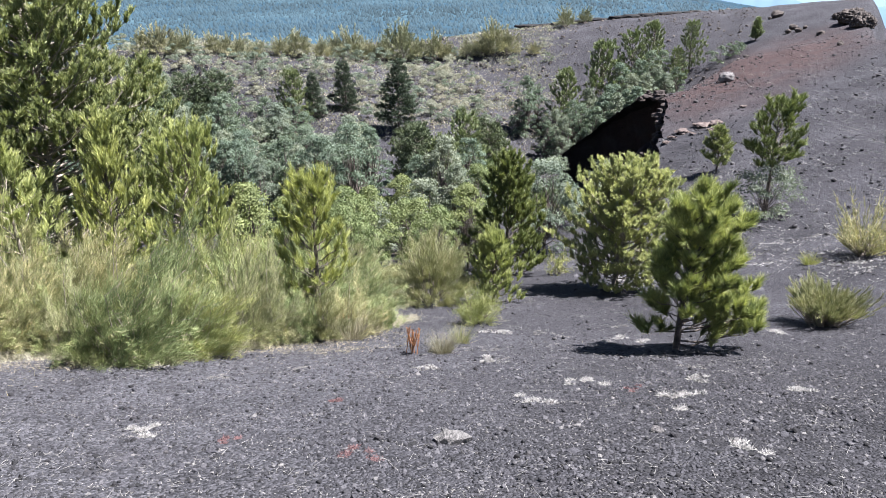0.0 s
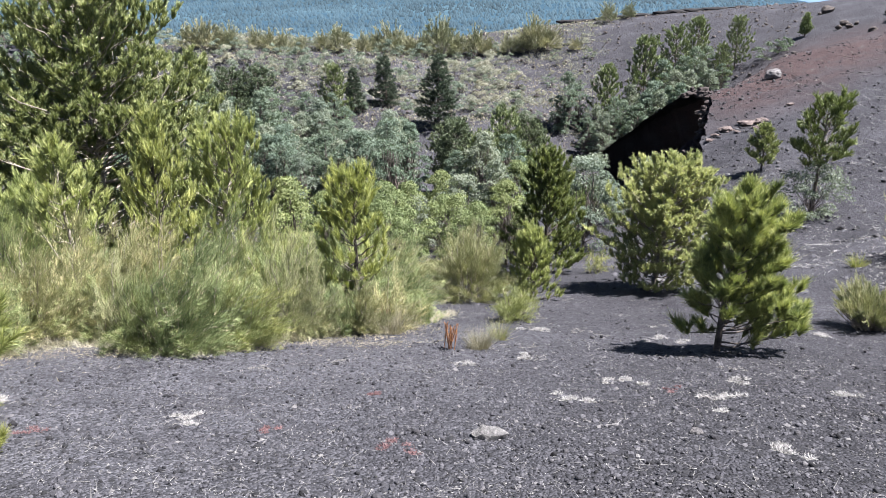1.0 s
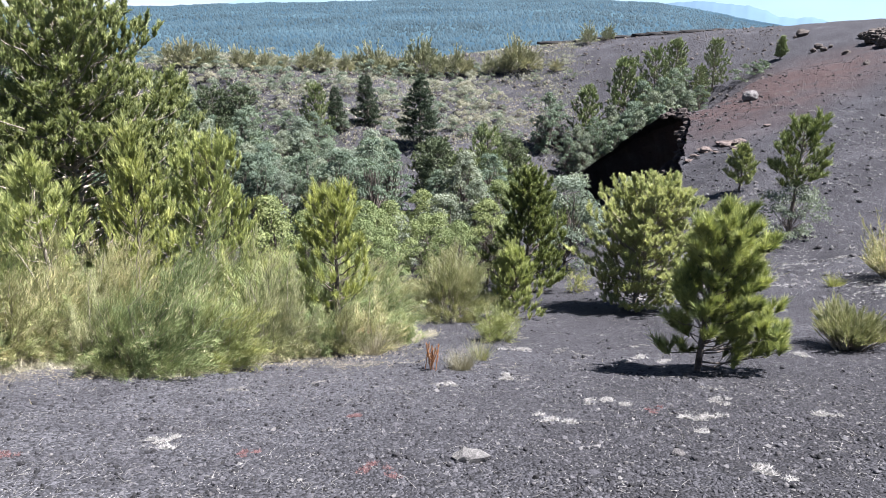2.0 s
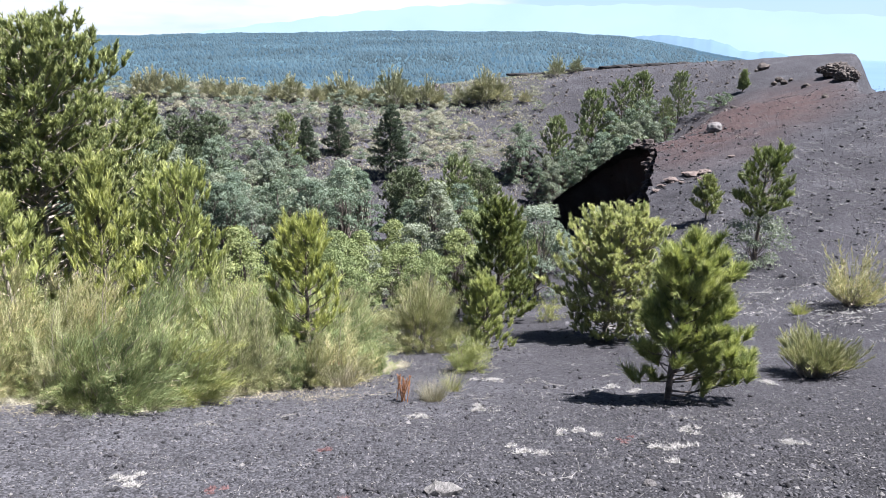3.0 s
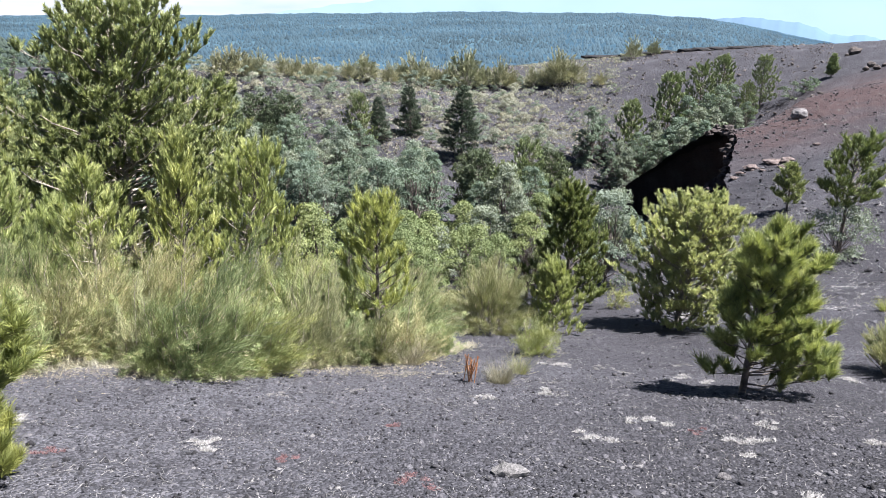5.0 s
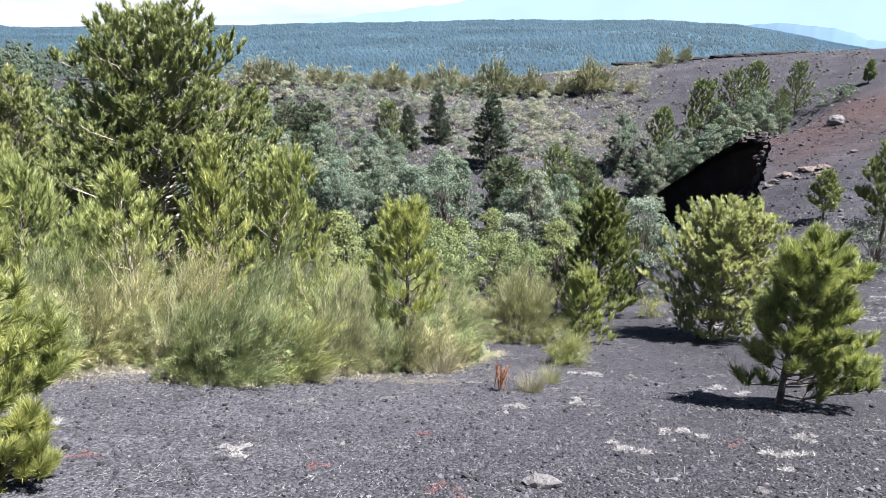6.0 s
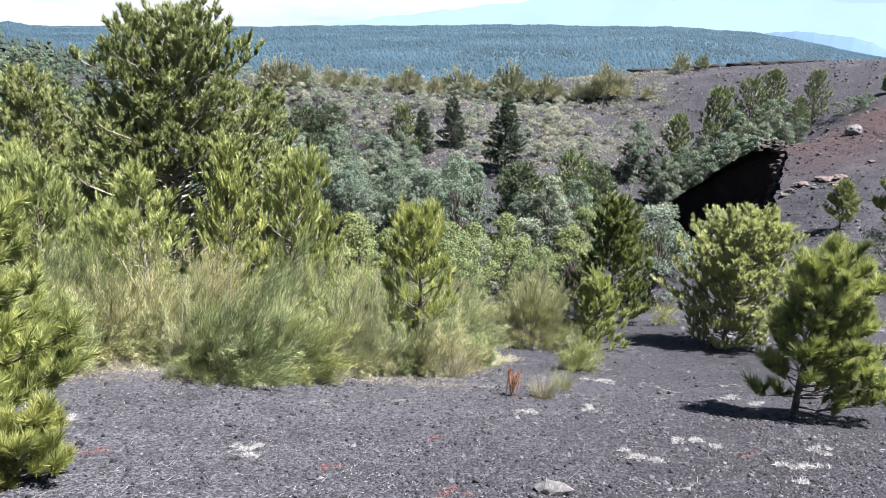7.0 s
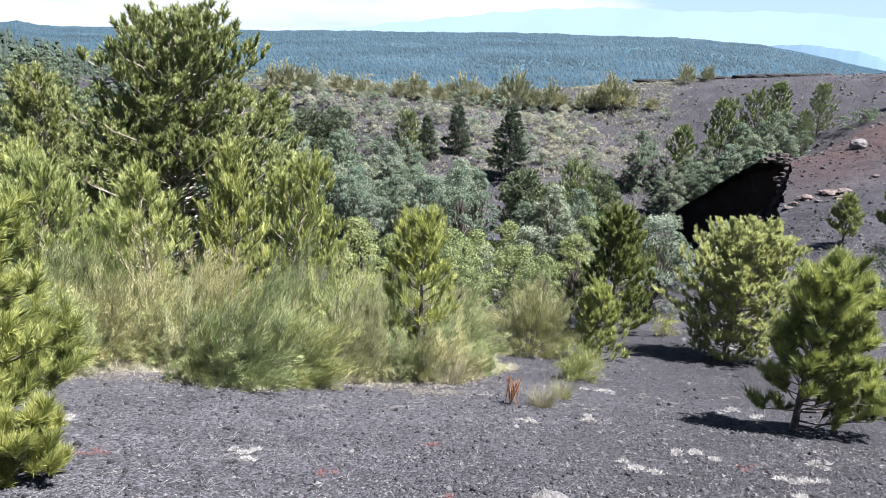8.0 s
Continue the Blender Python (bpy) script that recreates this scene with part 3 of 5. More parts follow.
    rad = unit(rng.normal(size=(n, per, 3)))
    way = unit(D[:, None] * rng.uniform(0.5, 1.1, (n, per, 1)) * brush / 0.8 + rad * 0.75 + np.array([0, 0, 0.12 * brush]))
    at = B[:, None] - D[:, None] * 0.04 + D[:, None] * (L[:, None] * t)[..., None]
    ln = needle * rng.uniform(0.75, 1.15, (n, per))
    v, f = blades(at.reshape(-1, 3), way.reshape(-1, 3), ln.ravel(), np.full(n * per, width), rng, 0.06)
    part("trunk", wood.mesh("trunk", bark or M_BARK, True), root)
    part("crown", mesh_of("crown", v, f, material or M_PINE), root)
    return root


def broom(name, seed, height, spread, plumes=90, twigs=75, width=0.007, material=None, label="", category="shrub", dead=320, wind=0.12, lumps=0.34, stray=0.05, tuft=1.0):
    """A broom bush: woody stems fan out to a lumpy dome of feathery plumes, each of many fine twigs; dry grass round its foot."""
    rng = np.random.default_rng(seed)
    root = tagged(new(name), label, category)
    az = rng.uniform(0, 6.283, plumes)
    el = np.radians(14 + 74 * rng.random(plumes) ** 0.9)
    way = np.stack([np.cos(az) * np.cos(el), np.sin(az) * np.cos(el), np.sin(el)], 1)
    lobe = 1 + lumps * np.sin(az * 2 + seed) * np.cos(el * 4 + seed) + 0.7 * lumps * np.sin(az * 5 + seed * 3)
    reach = lobe * rng.uniform(0.66, 1.06, plumes) / np.sqrt((np.cos(el) / (spread * 0.5)) ** 2 + (np.sin(el) / height) ** 2)
    start = way * (reach * rng.uniform(0.40, 0.75, plumes))[:, None] + rng.normal(0, 0.05, (plumes, 3))
    start[:, 2] = np.maximum(start[:, 2], 0.05)
    tip = way * reach[:, None] + rng.normal(0, 0.06, (plumes, 3)) + [wind * height, 0, 0]
    tip[:, 2] = np.maximum(tip[:, 2], 0.06)
    bow = (start + tip) / 2 + [-0.4 * wind * height, 0, 0.06 * height]
    wood = Heap()
    for i in range(0, plumes, 5):
        foot = rng.normal(0, 0.05 * spread, 3) * [1, 1, 0] - [0, 0, 0.02]
        wood.put(tube([foot, foot * 0.4 + start[i] * 0.6 + rng.normal(0, 0.04, 3), bow[i], tip[i]], [0.011, 0.008, 0.004, 0.002], 4))
    u = rng.random((plumes, twigs, 1)) ** 0.8
    p = start[:, None] * (1 - u) ** 2 + 2 * bow[:, None] * u * (1 - u) + tip[:, None] * u ** 2
    d = unit((bow - start)[:, None] * (1 - u) + (tip - bow)[:, None] * u)
    p = p + rng.normal(0, 0.022, p.shape) * (0.4 + u)
    p[..., 2] = np.maximum(p[..., 2], 0.02)
    way = unit(d + rng.normal(0, 0.38, p.shape) + np.array([0.7 * wind, 0, 0.6]))
    odd = rng.random(u.shape[:2]) < stray
    way[odd] = unit(way[odd] + rng.normal(0, 0.6, way[odd].shape))
    length = tuft * height * rng.uniform(0.05, 0.13, u.shape[:2]) * (1.1 - 0.35 * u[..., 0])
    v, fc = blades(p.reshape(-1, 3), way.reshape(-1, 3), length.ravel(), np.full(length.size, width), rng, 0.03)
    part("woody_base", wood.mesh("woody_base", M_BARK_PALE, True), root)
    part("crown", mesh_of("crown", v, fc, material or M_BROOM), root)
    if dead:
        a = rng.uniform(0, 6.283, dead)
        r = spread * 0.5 * np.sqrt(rng.random(dead))
        at = np.stack([np.cos(a) * r, np.sin(a) * r, np.full(dead, 0.01)], 1)
        wy = unit(np.stack([np.cos(a) * 0.5, np.sin(a) * 0.5, np.full(dead, 0.9)], 1) + rng.normal(0, 0.4, (dead, 3)))
        wy[:, 2] = np.abs(wy[:, 2])
        v, fc = blades(at, wy, height * rng.uniform(0.10, 0.42, dead), np.full(dead, width), rng, 0.1)
        tagged(part("dry_grass", mesh_of("dry_grass", v, fc, M_STRAW), root, "dry straw-coloured grass"), kind="stuff")
    return root


def dome(name, seed, height, spread, rods=260, twigs=40, length=0.14, width=0.006, material=None, label="", category="shrub", bare=0.4, loose=0.30, wood_every=3, lumps=0.18, low=8):
    """A rounded broom: rods that fan out from one foot to a domed outline, leafless below, with fine upright twigs above."""
    rng = np.random.default_rng(seed)
    root = tagged(new(name), label, category)
    az = rng.uniform(0, 6.283, rods)
    el = np.radians(low + (90 - low) * (1 - np.sqrt(1 - rng.random(rods) * 0.98)))
    way = np.stack([np.cos(az) * np.cos(el), np.sin(az) * np.cos(el), np.sin(el)], 1)
    lobe = 1 + lumps * np.sin(az * 3 + seed) * np.cos(el * 5 + seed * 2) + lumps * 0.6 * np.sin(az * 7 + seed * 3)
    reach = lobe * rng.uniform(0.72, 1.04, rods) / np.sqrt((np.cos(el) / (spread * 0.5)) ** 2 + (np.sin(el) / height) ** 2)
    s = np.linspace(0, 1, 5)
    bend = rng.normal(0, 0.10, (rods, 3)) + np.array([0, 0, 0.10])
    base = rng.normal(0, 0.04 * spread, (rods, 3)) * [1, 1, 0]
    lines = base[:, None] + way[:, None] * (reach[:, None] * s)[..., None] + bend[:, None] * (reach[:, None] * s * (s - 0.9))[..., None]
    lines[:, :, 2] = np.maximum(lines[:, :, 2], 0.0)
    wood = Heap()
    for i in range(0, rods, wood_every):
        wood.put(tube(lines[i][:4], np.array([0.011, 0.008, 0.006, 0.003]) * (0.5 + 0.5 * spread), 4))
    f = (bare + (1 - bare) * rng.random((rods, twigs)) ** 0.8) * 3.999
    k = np.minimum(f.astype(int), 3)
    w = (f - k)[..., None]
    i = np.arange(rods)[:, None]
    p = lines[i, k] * (1 - w) + lines[i, k + 1] * w
    d = unit(lines[i, k + 1] - lines[i, k])
    d = unit(d + rng.normal(0, loose, p.shape) + np.array([0, 0, 0.55]))
    v, fc = blades(p.reshape(-1, 3), d.reshape(-1, 3), length * rng.uniform(0.5, 1.2, f.size), np.full(f.size, width), rng, 0.05)
    part("woody_base", wood.mesh("woody_base", M_BARK_PALE, True), root)
    part("crown", mesh_of("crown", v, fc, material or M_BROOM), root)
    return root


def leafy(name, seed, height, spread, count=3600, leaf=0.075, material=None, label="", category="tree", clumps=26, low=0.12, spiky=0.0, puff=1.0, cone=0.0):
    """A broad-leaved young tree: a forked trunk and uneven clumps of small leaves with gaps between."""
    rng = np.random.default_rng(seed)
    root = new(name)
    tagged(root, label, category)
    wood = Heap()
    fork = np.array([0, 0, height * 0.18])
    wood.put(tube([[0, 0, 0], [0.02, 0.01, height * 0.1], fork], [0.014 * height + 0.01, 0.012 * height, 0.009 * height], 6))
    u = low + (1 - low) * rng.random(clumps) ** 0.85
    az = rng.uniform(0, 6.283, clumps)
    env = spread * 0.5 * (np.sin(np.clip(u * 0.9 + 0.10, 0, 1) * math.pi) ** 0.7 * (1 - cone) + cone * ((1 - u) ** 0.7 * 0.95 + 0.10))
    r = env * np.sqrt(rng.uniform(0.05, 1, clumps))
    cen = np.stack([np.cos(az) * r, np.sin(az) * r, u * height * 0.93], 1)
    for c in cen:
        mid = (fork + c) / 2 + rng.normal(0, 0.04 * height, 3)
        wood.put(tube([fork * rng.uniform(0.4, 1.0), mid, c], [0.006 * height, 0.004 * height, 0.002], 4))
    which = rng.integers(0, clumps, count)
    size = spread * rng.uniform(0.08, 0.17, clumps) * puff
    dirs = unit(rng.normal(size=(count, 3)))
    dirs[:, 2] = np.abs(dirs[:, 2]) * 0.9 - 0.25
    at = cen[which] + dirs * (size[which] * rng.uniform(0.45, 1.1, count) ** 0.6)[:, None]
    at[:, 2] = np.maximum(at[:, 2], 0.03)
    if spiky:
        v, f = blades(at, unit(dirs * 0.7 + rng.normal(0, 0.3, dirs.shape) + [0, 0, 0.95]), spiky * rng.uniform(0.6, 1.3, count), np.full(count, leaf), rng)
    else:
        v, f = leaves(at, leaf * rng.uniform(0.6, 1.25, count), rng, dirs)
    part("trunk", wood.mesh("trunk", M_BARK, True), root)
    part("crown", mesh_of("crown", v, f, material or M_SILVER), root)
    return root


def plant_row(made, places, group, rng):
    """Copies of the plants in made on the ground: places holds x, y, size."""
    for i, (x, y, size) in enumerate(places):
        ob = copy_thing(made[i % len(made)], set_on(x, y, rng.uniform(0, 360), size))
        tagged(ob, group=group)


def away(*plants):
    """Takes the pattern plants out again once they have been copied."""
    for p in plants:
        for o in (*p.children_recursive, p):
            bpy.data.objects.remove(o)


# ---- the spur's undercut cliff ----
def cliff():
    """The broken nose of the spur: an undercut face coloured near black for its shade, with a ragged lip, and the
    lapilli edge that runs up to the lip.
    """
    rng = np.random.default_rng(5)
    edge = np.array([(6.6, 23.6, -4.6), (7.5, 25.6, -4.4), (8.2, 27.6, -4.2), (8.9, 30.0, -3.95), (9.7, 32.4, -3.6), (10.31, 34.3, -3.41), (9.87, 35.2, -3.22), (9.47, 36.2, -3.63), (8.87, 37.6, -4.5), (8.04, 38.8, -5.58), (7.12, 40.0, -6.66), (6.47, 40.7, -7.5)])
    n = 150
    s = np.linspace(0, len(edge) - 1, n)
    top = np.stack([np.interp(s, range(len(edge)), edge[:, c]) for c in range(3)], 1)
    ker = np.hanning(13) / np.hanning(13).sum()
    for c in range(3):
        top[6:-6, c] = np.convolve(top[:, c], ker, "valid")
    inn = unit(np.array([3.6, 30.5, 0]) - top * [1, 1, 0])
    jag = np.array([noise.noise(Vector((a * 0.8, b * 0.8, 3))) + 0.35 * noise.noise(Vector((a * 3.7, b * 3.7, 7))) + 0.2 * noise.noise(Vector((a * 9, b * 9, 2))) for a, b, c in top])
    top = top + inn * (jag * 0.26)[:, None]
    top[:, 2] += 0.10 * jag + rng.normal(0, 0.02, n)

    def sheet(rows, name, material, label):
        m = len(rows)
        i = np.arange(m - 1)[:, None] * n + np.arange(n - 1)[None, :]
        f = np.stack([i, i + 1, i + n + 1, i + n], -1).reshape(-1, 4)
        return tagged(new(name, mesh_of(name, np.concatenate(rows), f, material)), label, "cliff", kind="structure")

    # the face's blackness is painted shade on top of dark rock
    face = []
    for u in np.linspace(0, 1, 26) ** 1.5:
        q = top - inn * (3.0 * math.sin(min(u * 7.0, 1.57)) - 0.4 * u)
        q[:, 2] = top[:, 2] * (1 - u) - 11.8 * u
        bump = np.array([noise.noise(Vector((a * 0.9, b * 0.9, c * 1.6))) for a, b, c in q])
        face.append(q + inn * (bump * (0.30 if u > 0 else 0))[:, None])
    sheet(face, "cliff", M_ROCK_DARK_SHADED, "undercut lava cliff below the spur, its shade deepened by black colour")
    shelf = []
    for u in np.linspace(0, 1, 18):
        wide = 4.5 - 1.3 * ease(s, 4.6, 5.6)
        q = top - inn * (wide * u)[:, None]
        w = ease(u, 0.0, 0.75)
        behind = ease(s, 5.2, 6.0)
        gz = ground_z(q[:, 0], q[:, 1])
        far = top - inn * wide[:, None]
        even = top[:, 2] * (1 - u) + (ground_z(far[:, 0], far[:, 1]) - 0.03) * u
        back = top[:, 2] * (1 - w) + (np.maximum(gz, top[:, 2] - 3.5 * u) + 0.06 - 0.11 * u) * w - 0.05 * (1 - w)
        rough = np.array([noise.noise(Vector((a * 1.7, b * 1.7, 5))) for a, b, c in q]) * 0.10 * math.sin(u * math.pi)
        q[:, 2] = np.maximum(even, gz + 0.03 - 0.08 * u) * (1 - behind) + back * behind + rough
        shelf.append(q)
    sheet(shelf, "cliff_edge", M_LAPILLI, "dark lapilli edge above the undercut cliff")
    return np.stack(shelf)


SHELF = cliff()


# ---- stones ----
def stone(name, x, y, size, seed, material, label, flat=0.6, rz=0.0, long=1.0, lift=0.25, jag=1.0, z=None, rounded=False, tilt=0):
    """A chipped, angular or rounded stone half sunk in the ground."""
    bm = bmesh.new()
    bmesh.ops.create_icosphere(bm, subdivisions=4 if rounded else 3 if jag > 2 else 2, radius=0.5)
    off = Vector((seed * 3.7, seed * 1.3, 0))
    for vt in bm.verts:
        c = vt.co.copy()
        k = 1 + jag * 0.28 * noise.noise(c * 2.0 + off) + jag * 0.14 * noise.noise(c * 5.0 + off) + jag * 0.05 * noise.noise(c * 13 + off)
        vt.co = Vector((c.x * k * long, c.y * k, max(c.z * k, -0.42) * flat))
    me = bpy.data.meshes.new(name)
    bm.to_mesh(me)
    bm.free()
    me.materials.append(material)
    for p in me.polygons:
        p.use_smooth = rounded
    ob = new(name, me)
    ob.matrix_basis = pose(x, y, (float(ground_z(x, y)) if z is None else z) + size * flat * lift, tilt, -0.7 * tilt, rz) @ Matrix.Diagonal((size, size, size, 1))
    return tagged(ob, label, "rock")


stone("rock", 0.07, 4.16, 0.135, 7, M_ROCK_PALE, "pale grey angular rock lying on dark lapilli", 0.85, -14, 1.8, 0.18, 1.3)
stone("rock", 1.39, 4.2, 0.075, 3, M_ROCK, "small grey stone lying on dark lapilli", 0.7, 0, 1.1, 0.2)
stone("boulder", 13.35, 35.5, 0.66, 4, M_ROCK, "large pale boulder on the spur's slope", 0.8, 30, 1.1, 0.36, rounded=True)
for k, (x, y, size, z) in enumerate([(10.20, 28.98, 0.58, -3.68), (10.60, 28.80, 0.46, -3.56), (10.15, 27.94, 0.28, -3.66), (9.35, 28.73, 0.46, -3.87), (8.77, 28.06, 0.24, -3.96), (8.37, 27.52, 0.20, -4.03), (12.19, 30.31, 0.20, -3.18), (9.47, 27.90, 0.19, -3.80)]):
    tagged(stone("slab", x, y, size, 5 + k, M_ROCK_PINK, "broken pinkish brown lava slab on the spur's edge", 0.5, 40 * k, 1.3, 0.0, 2.4, z), group="slabs on the spur")
for k, (x, y, size) in enumerate([(24.73, 57.26, 0.75), (24.17, 57.17, 0.3), (23.42, 51.65, 0.55), (23.21, 50.33, 0.42), (22.8, 50.88, 0.4), (23.89, 50.91, 0.3), (23.74, 58.16, 0.35), (23.06, 47.03, 0.4), (20.04, 38.71, 0.35)]):
    tagged(stone("rock", x, y, size, 15 + k, M_ROCK_BROWN, "brown lava rock on the crest", 0.85, 50 * k, 1.2, 0.25, 1.4, tilt=20), group="rocks on the crest")


def crag(x, y, wide, deep, high, seed):
    """A weathered outcrop: ledges and clefts, broken off steeply."""
    bm = bmesh.new()
    bmesh.ops.create_icosphere(bm, subdivisions=5, radius=0.5)
    off = Vector((seed * 5.1, seed * 2.3, seed))
    for vt in bm.verts:
        c = vt.co.copy()
        k = 1 + 0.45 * noise.noise(c * 3.1 + off) + 0.30 * abs(noise.noise(c * 7.0 + off)) + 0.12 * noise.noise(c * 17 + off)
        z = c.z * k
        z = 0.65 * z + 0.35 * round(z * 7) / 7
        vt.co = Vector((c.x * k * wide * 1.4, c.y * k * deep * 1.4, max(z, -0.3) * high * 1.4))
    me = bpy.data.meshes.new("crag")
    bm.to_mesh(me)
    bm.free()
    me.materials.append(M_ROCK_BROWN)
    ob = new("crag", me)
    ob.matrix_basis = pose(x, y, float(ground_z(x, y)) + 0.18 * high, 0, 8, 25 * seed)
    return tagged(ob, "weathered brown crag at the top of the rim", "rock", "crags of the rim")


for k, (x, y, wide, deep, high) in enumerate([(25.73, 48.6, 1.5, 1.0, 0.8), (25.14, 46.28, 1.1, 0.9, 0.75), (26.44, 51.29, 0.9, 0.7, 0.4)]):
    crag(x, y, wide, deep, high, k + 1)
for k, (x, y, size, z) in enumerate([(9.47, 35.6, 0.28, -3.6), (9.64, 35.1, 0.4, -3.34), (9.86, 34.8, 0.34, -3.43), (10.03, 34.6, 0.5, -3.35), (10.24, 34.4, 0.42, -3.5), (10.4, 34.2, 0.6, -3.65), (10.16, 34.0, 0.34, -3.83), (9.96, 33.8, 0.5, -4.05), (10.15, 33.5, 0.62, -4.2), (9.75, 33.3, 0.36, -4.32), (9.88, 33.0, 0.5, -4.52), (9.54, 32.6, 0.36, -4.72), (9.35, 32.2, 0.34, -4.97), (9.03, 31.7, 0.3, -5.16), (8.62, 31.2, 0.28, -5.3), (10.57, 34.0, 0.3, -3.93)]):
    tagged(stone("rock", x, y, size, 80 + k % 6, M_RUBBLE, "dark brown jagged lava lump on the undercut's lip", 0.9, 47 * k, 1.25, 0.0, 3.0, z), group="lumps on the undercut's lip")


def rim_crust():
    """A broken dark crust along the rim's edge."""
    rng = np.random.default_rng(8)
    for k in range(22):
        t = k / 21
        x, y = 8.6 + 14.5 * t, 74.0 - 3.4 * t + rng.uniform(-0.5, 0.5)
        tagged(stone("crust_slab", x, y, rng.uniform(0.7, 1.5), 40 + k % 4, M_ROCK_DARK_SHADED, "dark lava crust slab on the rim's edge", 0.35, rng.uniform(-25, 5), 1.9, 0.15), group="crust of the rim")


rim_crust()


def grit(name, label, n, seed, a0, a1, r0, r1, s0, s1, material, power=1.0, lumpy=False, shelf=False):
    """Loose small stones strewn over the slope, many and too small to count."""
    r = np.random.default_rng(seed)
    a = np.radians(r.uniform(a0, a1, n))
    d = r0 + (r1 - r0) * r.random(n) ** power
    x, y = -np.sin(a) * d, np.cos(a) * d
    z = ground_z(x, y)
    if shelf:
        i, j = r.integers(0, SHELF.shape[0] - 1, n), r.integers(8, SHELF.shape[1] - 30, n)
        u, w = r.random((n, 1)), r.random((n, 1))
        x, y, z = ((SHELF[i, j] * (1 - u) + SHELF[i + 1, j] * u) * (1 - w) + (SHELF[i, j + 1] * (1 - u) + SHELF[i + 1, j + 1] * u) * w).T
    size = np.exp(r.uniform(math.log(s0), math.log(s1), n)) * (0.6 + r.random(n) ** 3)
    base = np.array([[1, 0, 0], [-1, 0, 0], [0, 1, 0], [0, -1, 0], [0, 0, 0.8]], float)
    tri = np.array([[0, 2, 4], [2, 1, 4], [1, 3, 4], [3, 0, 4]])
    if lumpy:
        base = np.array([[1, 0, -0.1], [0, 1, -0.1], [-1, 0, -0.1], [0, -1, -0.1], [0.65, 0.65, 0.55], [-0.65, 0.65, 0.5], [-0.65, -0.65, 0.55], [0.65, -0.65, 0.5], [0, 0, 0.85]], float)
        tri = np.array([[0, 1, 4], [1, 2, 5], [2, 3, 6], [3, 0, 7], [1, 5, 4], [2, 6, 5], [3, 7, 6], [0, 4, 7], [4, 5, 8], [5, 6, 8], [6, 7, 8], [7, 4, 8]])
    m = len(base)
    v = base[None] * r.uniform(0.6, 1.25, (n, m, 1)) + r.normal(0, 0.19, (n, m, 3))
    t = r.uniform(0, 6.283, n)
    c, sn = np.cos(t)[:, None], np.sin(t)[:, None]
    v = np.stack([v[..., 0] * c - v[..., 1] * sn, v[..., 0] * sn + v[..., 1] * c, v[..., 2] * (1.0 if lumpy else 0.75)], -1) * size[:, None, None] * 0.5
    v += np.stack([x, y, z + size * 0.12], -1)[:, None]
    f = (np.arange(n) * m)[:, None, None] + tri[None]
    return tagged(new(name, mesh_of(name, v.reshape(-1, 3), f.reshape(-1, 3), material)), label, "gravel", kind="stuff")


grit("gravel", "loose dark grey lapilli covering the slope", 22000, 61, -37, 46, 2.2, 13, 0.010, 0.046, M_GRAVEL)
grit("gravel", "fine loose lapilli at the viewer's feet", 9000, 64, -37, 46, 2.1, 7.5, 0.012, 0.028, M_GRAVEL, lumpy=True)
grit("gravel", "larger dark clods of lava strewn over the lapilli", 2600, 65, -37, 46, 2.4, 16, 0.016, 0.042, M_CLOD, lumpy=True)
grit("gravel", "loose dark stones on the far lapilli slope", 3200, 62, -34, -10, 12, 52, 0.05, 0.13, M_GRAVEL)
grit("gravel", "dark clods of lava strewn over the spur", 2200, 66, -34, -14, 17, 50, 0.05, 0.12, M_CLOD, lumpy=True)
grit("gravel", "dark clods of lava along the undercut's upper edge", 900, 67, 0, 1, 1, 2, 0.05, 0.15, M_CLOD, lumpy=True, shelf=True)
grit("gravel", "loose grey stones along the undercut's upper edge", 900, 68, 0, 1, 1, 2, 0.04, 0.12, M_GRAVEL, shelf=True)
grit("gravel", "stones and clods on the bowl's far wall", 4500, 63, -22, 20, 46, 74, 0.07, 0.24, M_ROCK_BROWN, lumpy=True)


def litter(name, label, n, clusters, seed, a0, a1, r0, r1, l0, l1, width, material, flat=0.35, spread=0.12, long=1.6, thin=0.7):
    """Bits of dry plants lying in loose drifts that follow the slope's contours."""
    r = np.random.default_rng(seed)
    ca, cd = np.radians(r.uniform(a0, a1, clusters)), r0 + (r1 - r0) * r.random(clusters)
    who = r.integers(0, clusters, n)
    cx, cy = (-np.sin(ca) * cd)[who], (np.cos(ca) * cd)[who]
    sp = spread * np.exp(r.normal(0, 0.6, clusters))[who]
    e = 0.4
    gx, gy = ground_z(cx + e, cy) - ground_z(cx - e, cy), ground_z(cx, cy + e) - ground_z(cx, cy - e)
    turn = np.arctan2(gx, -gy) * (np.hypot(gx, gy) > 0.03)
    u, w = r.normal(0, 1, n) * sp * long, r.normal(0, 1, n) * sp * thin
    x, y = cx + u * np.cos(turn) - w * np.sin(turn), cy + u * np.sin(turn) + w * np.cos(turn)
    at = np.stack([x, y, ground_z(x, y) + 0.012], -1)
    way = unit(r.normal(size=(n, 3)) * [1, 1, flat] + [0, 0, flat * 0.5])
    way[:, 2] = np.abs(way[:, 2])
    v, f = blades(at, way, r.uniform(l0, l1, n), np.full(n, width), r)
    return tagged(new(name, mesh_of(name, v, f, material)), label, "dry plants", kind="stuff")


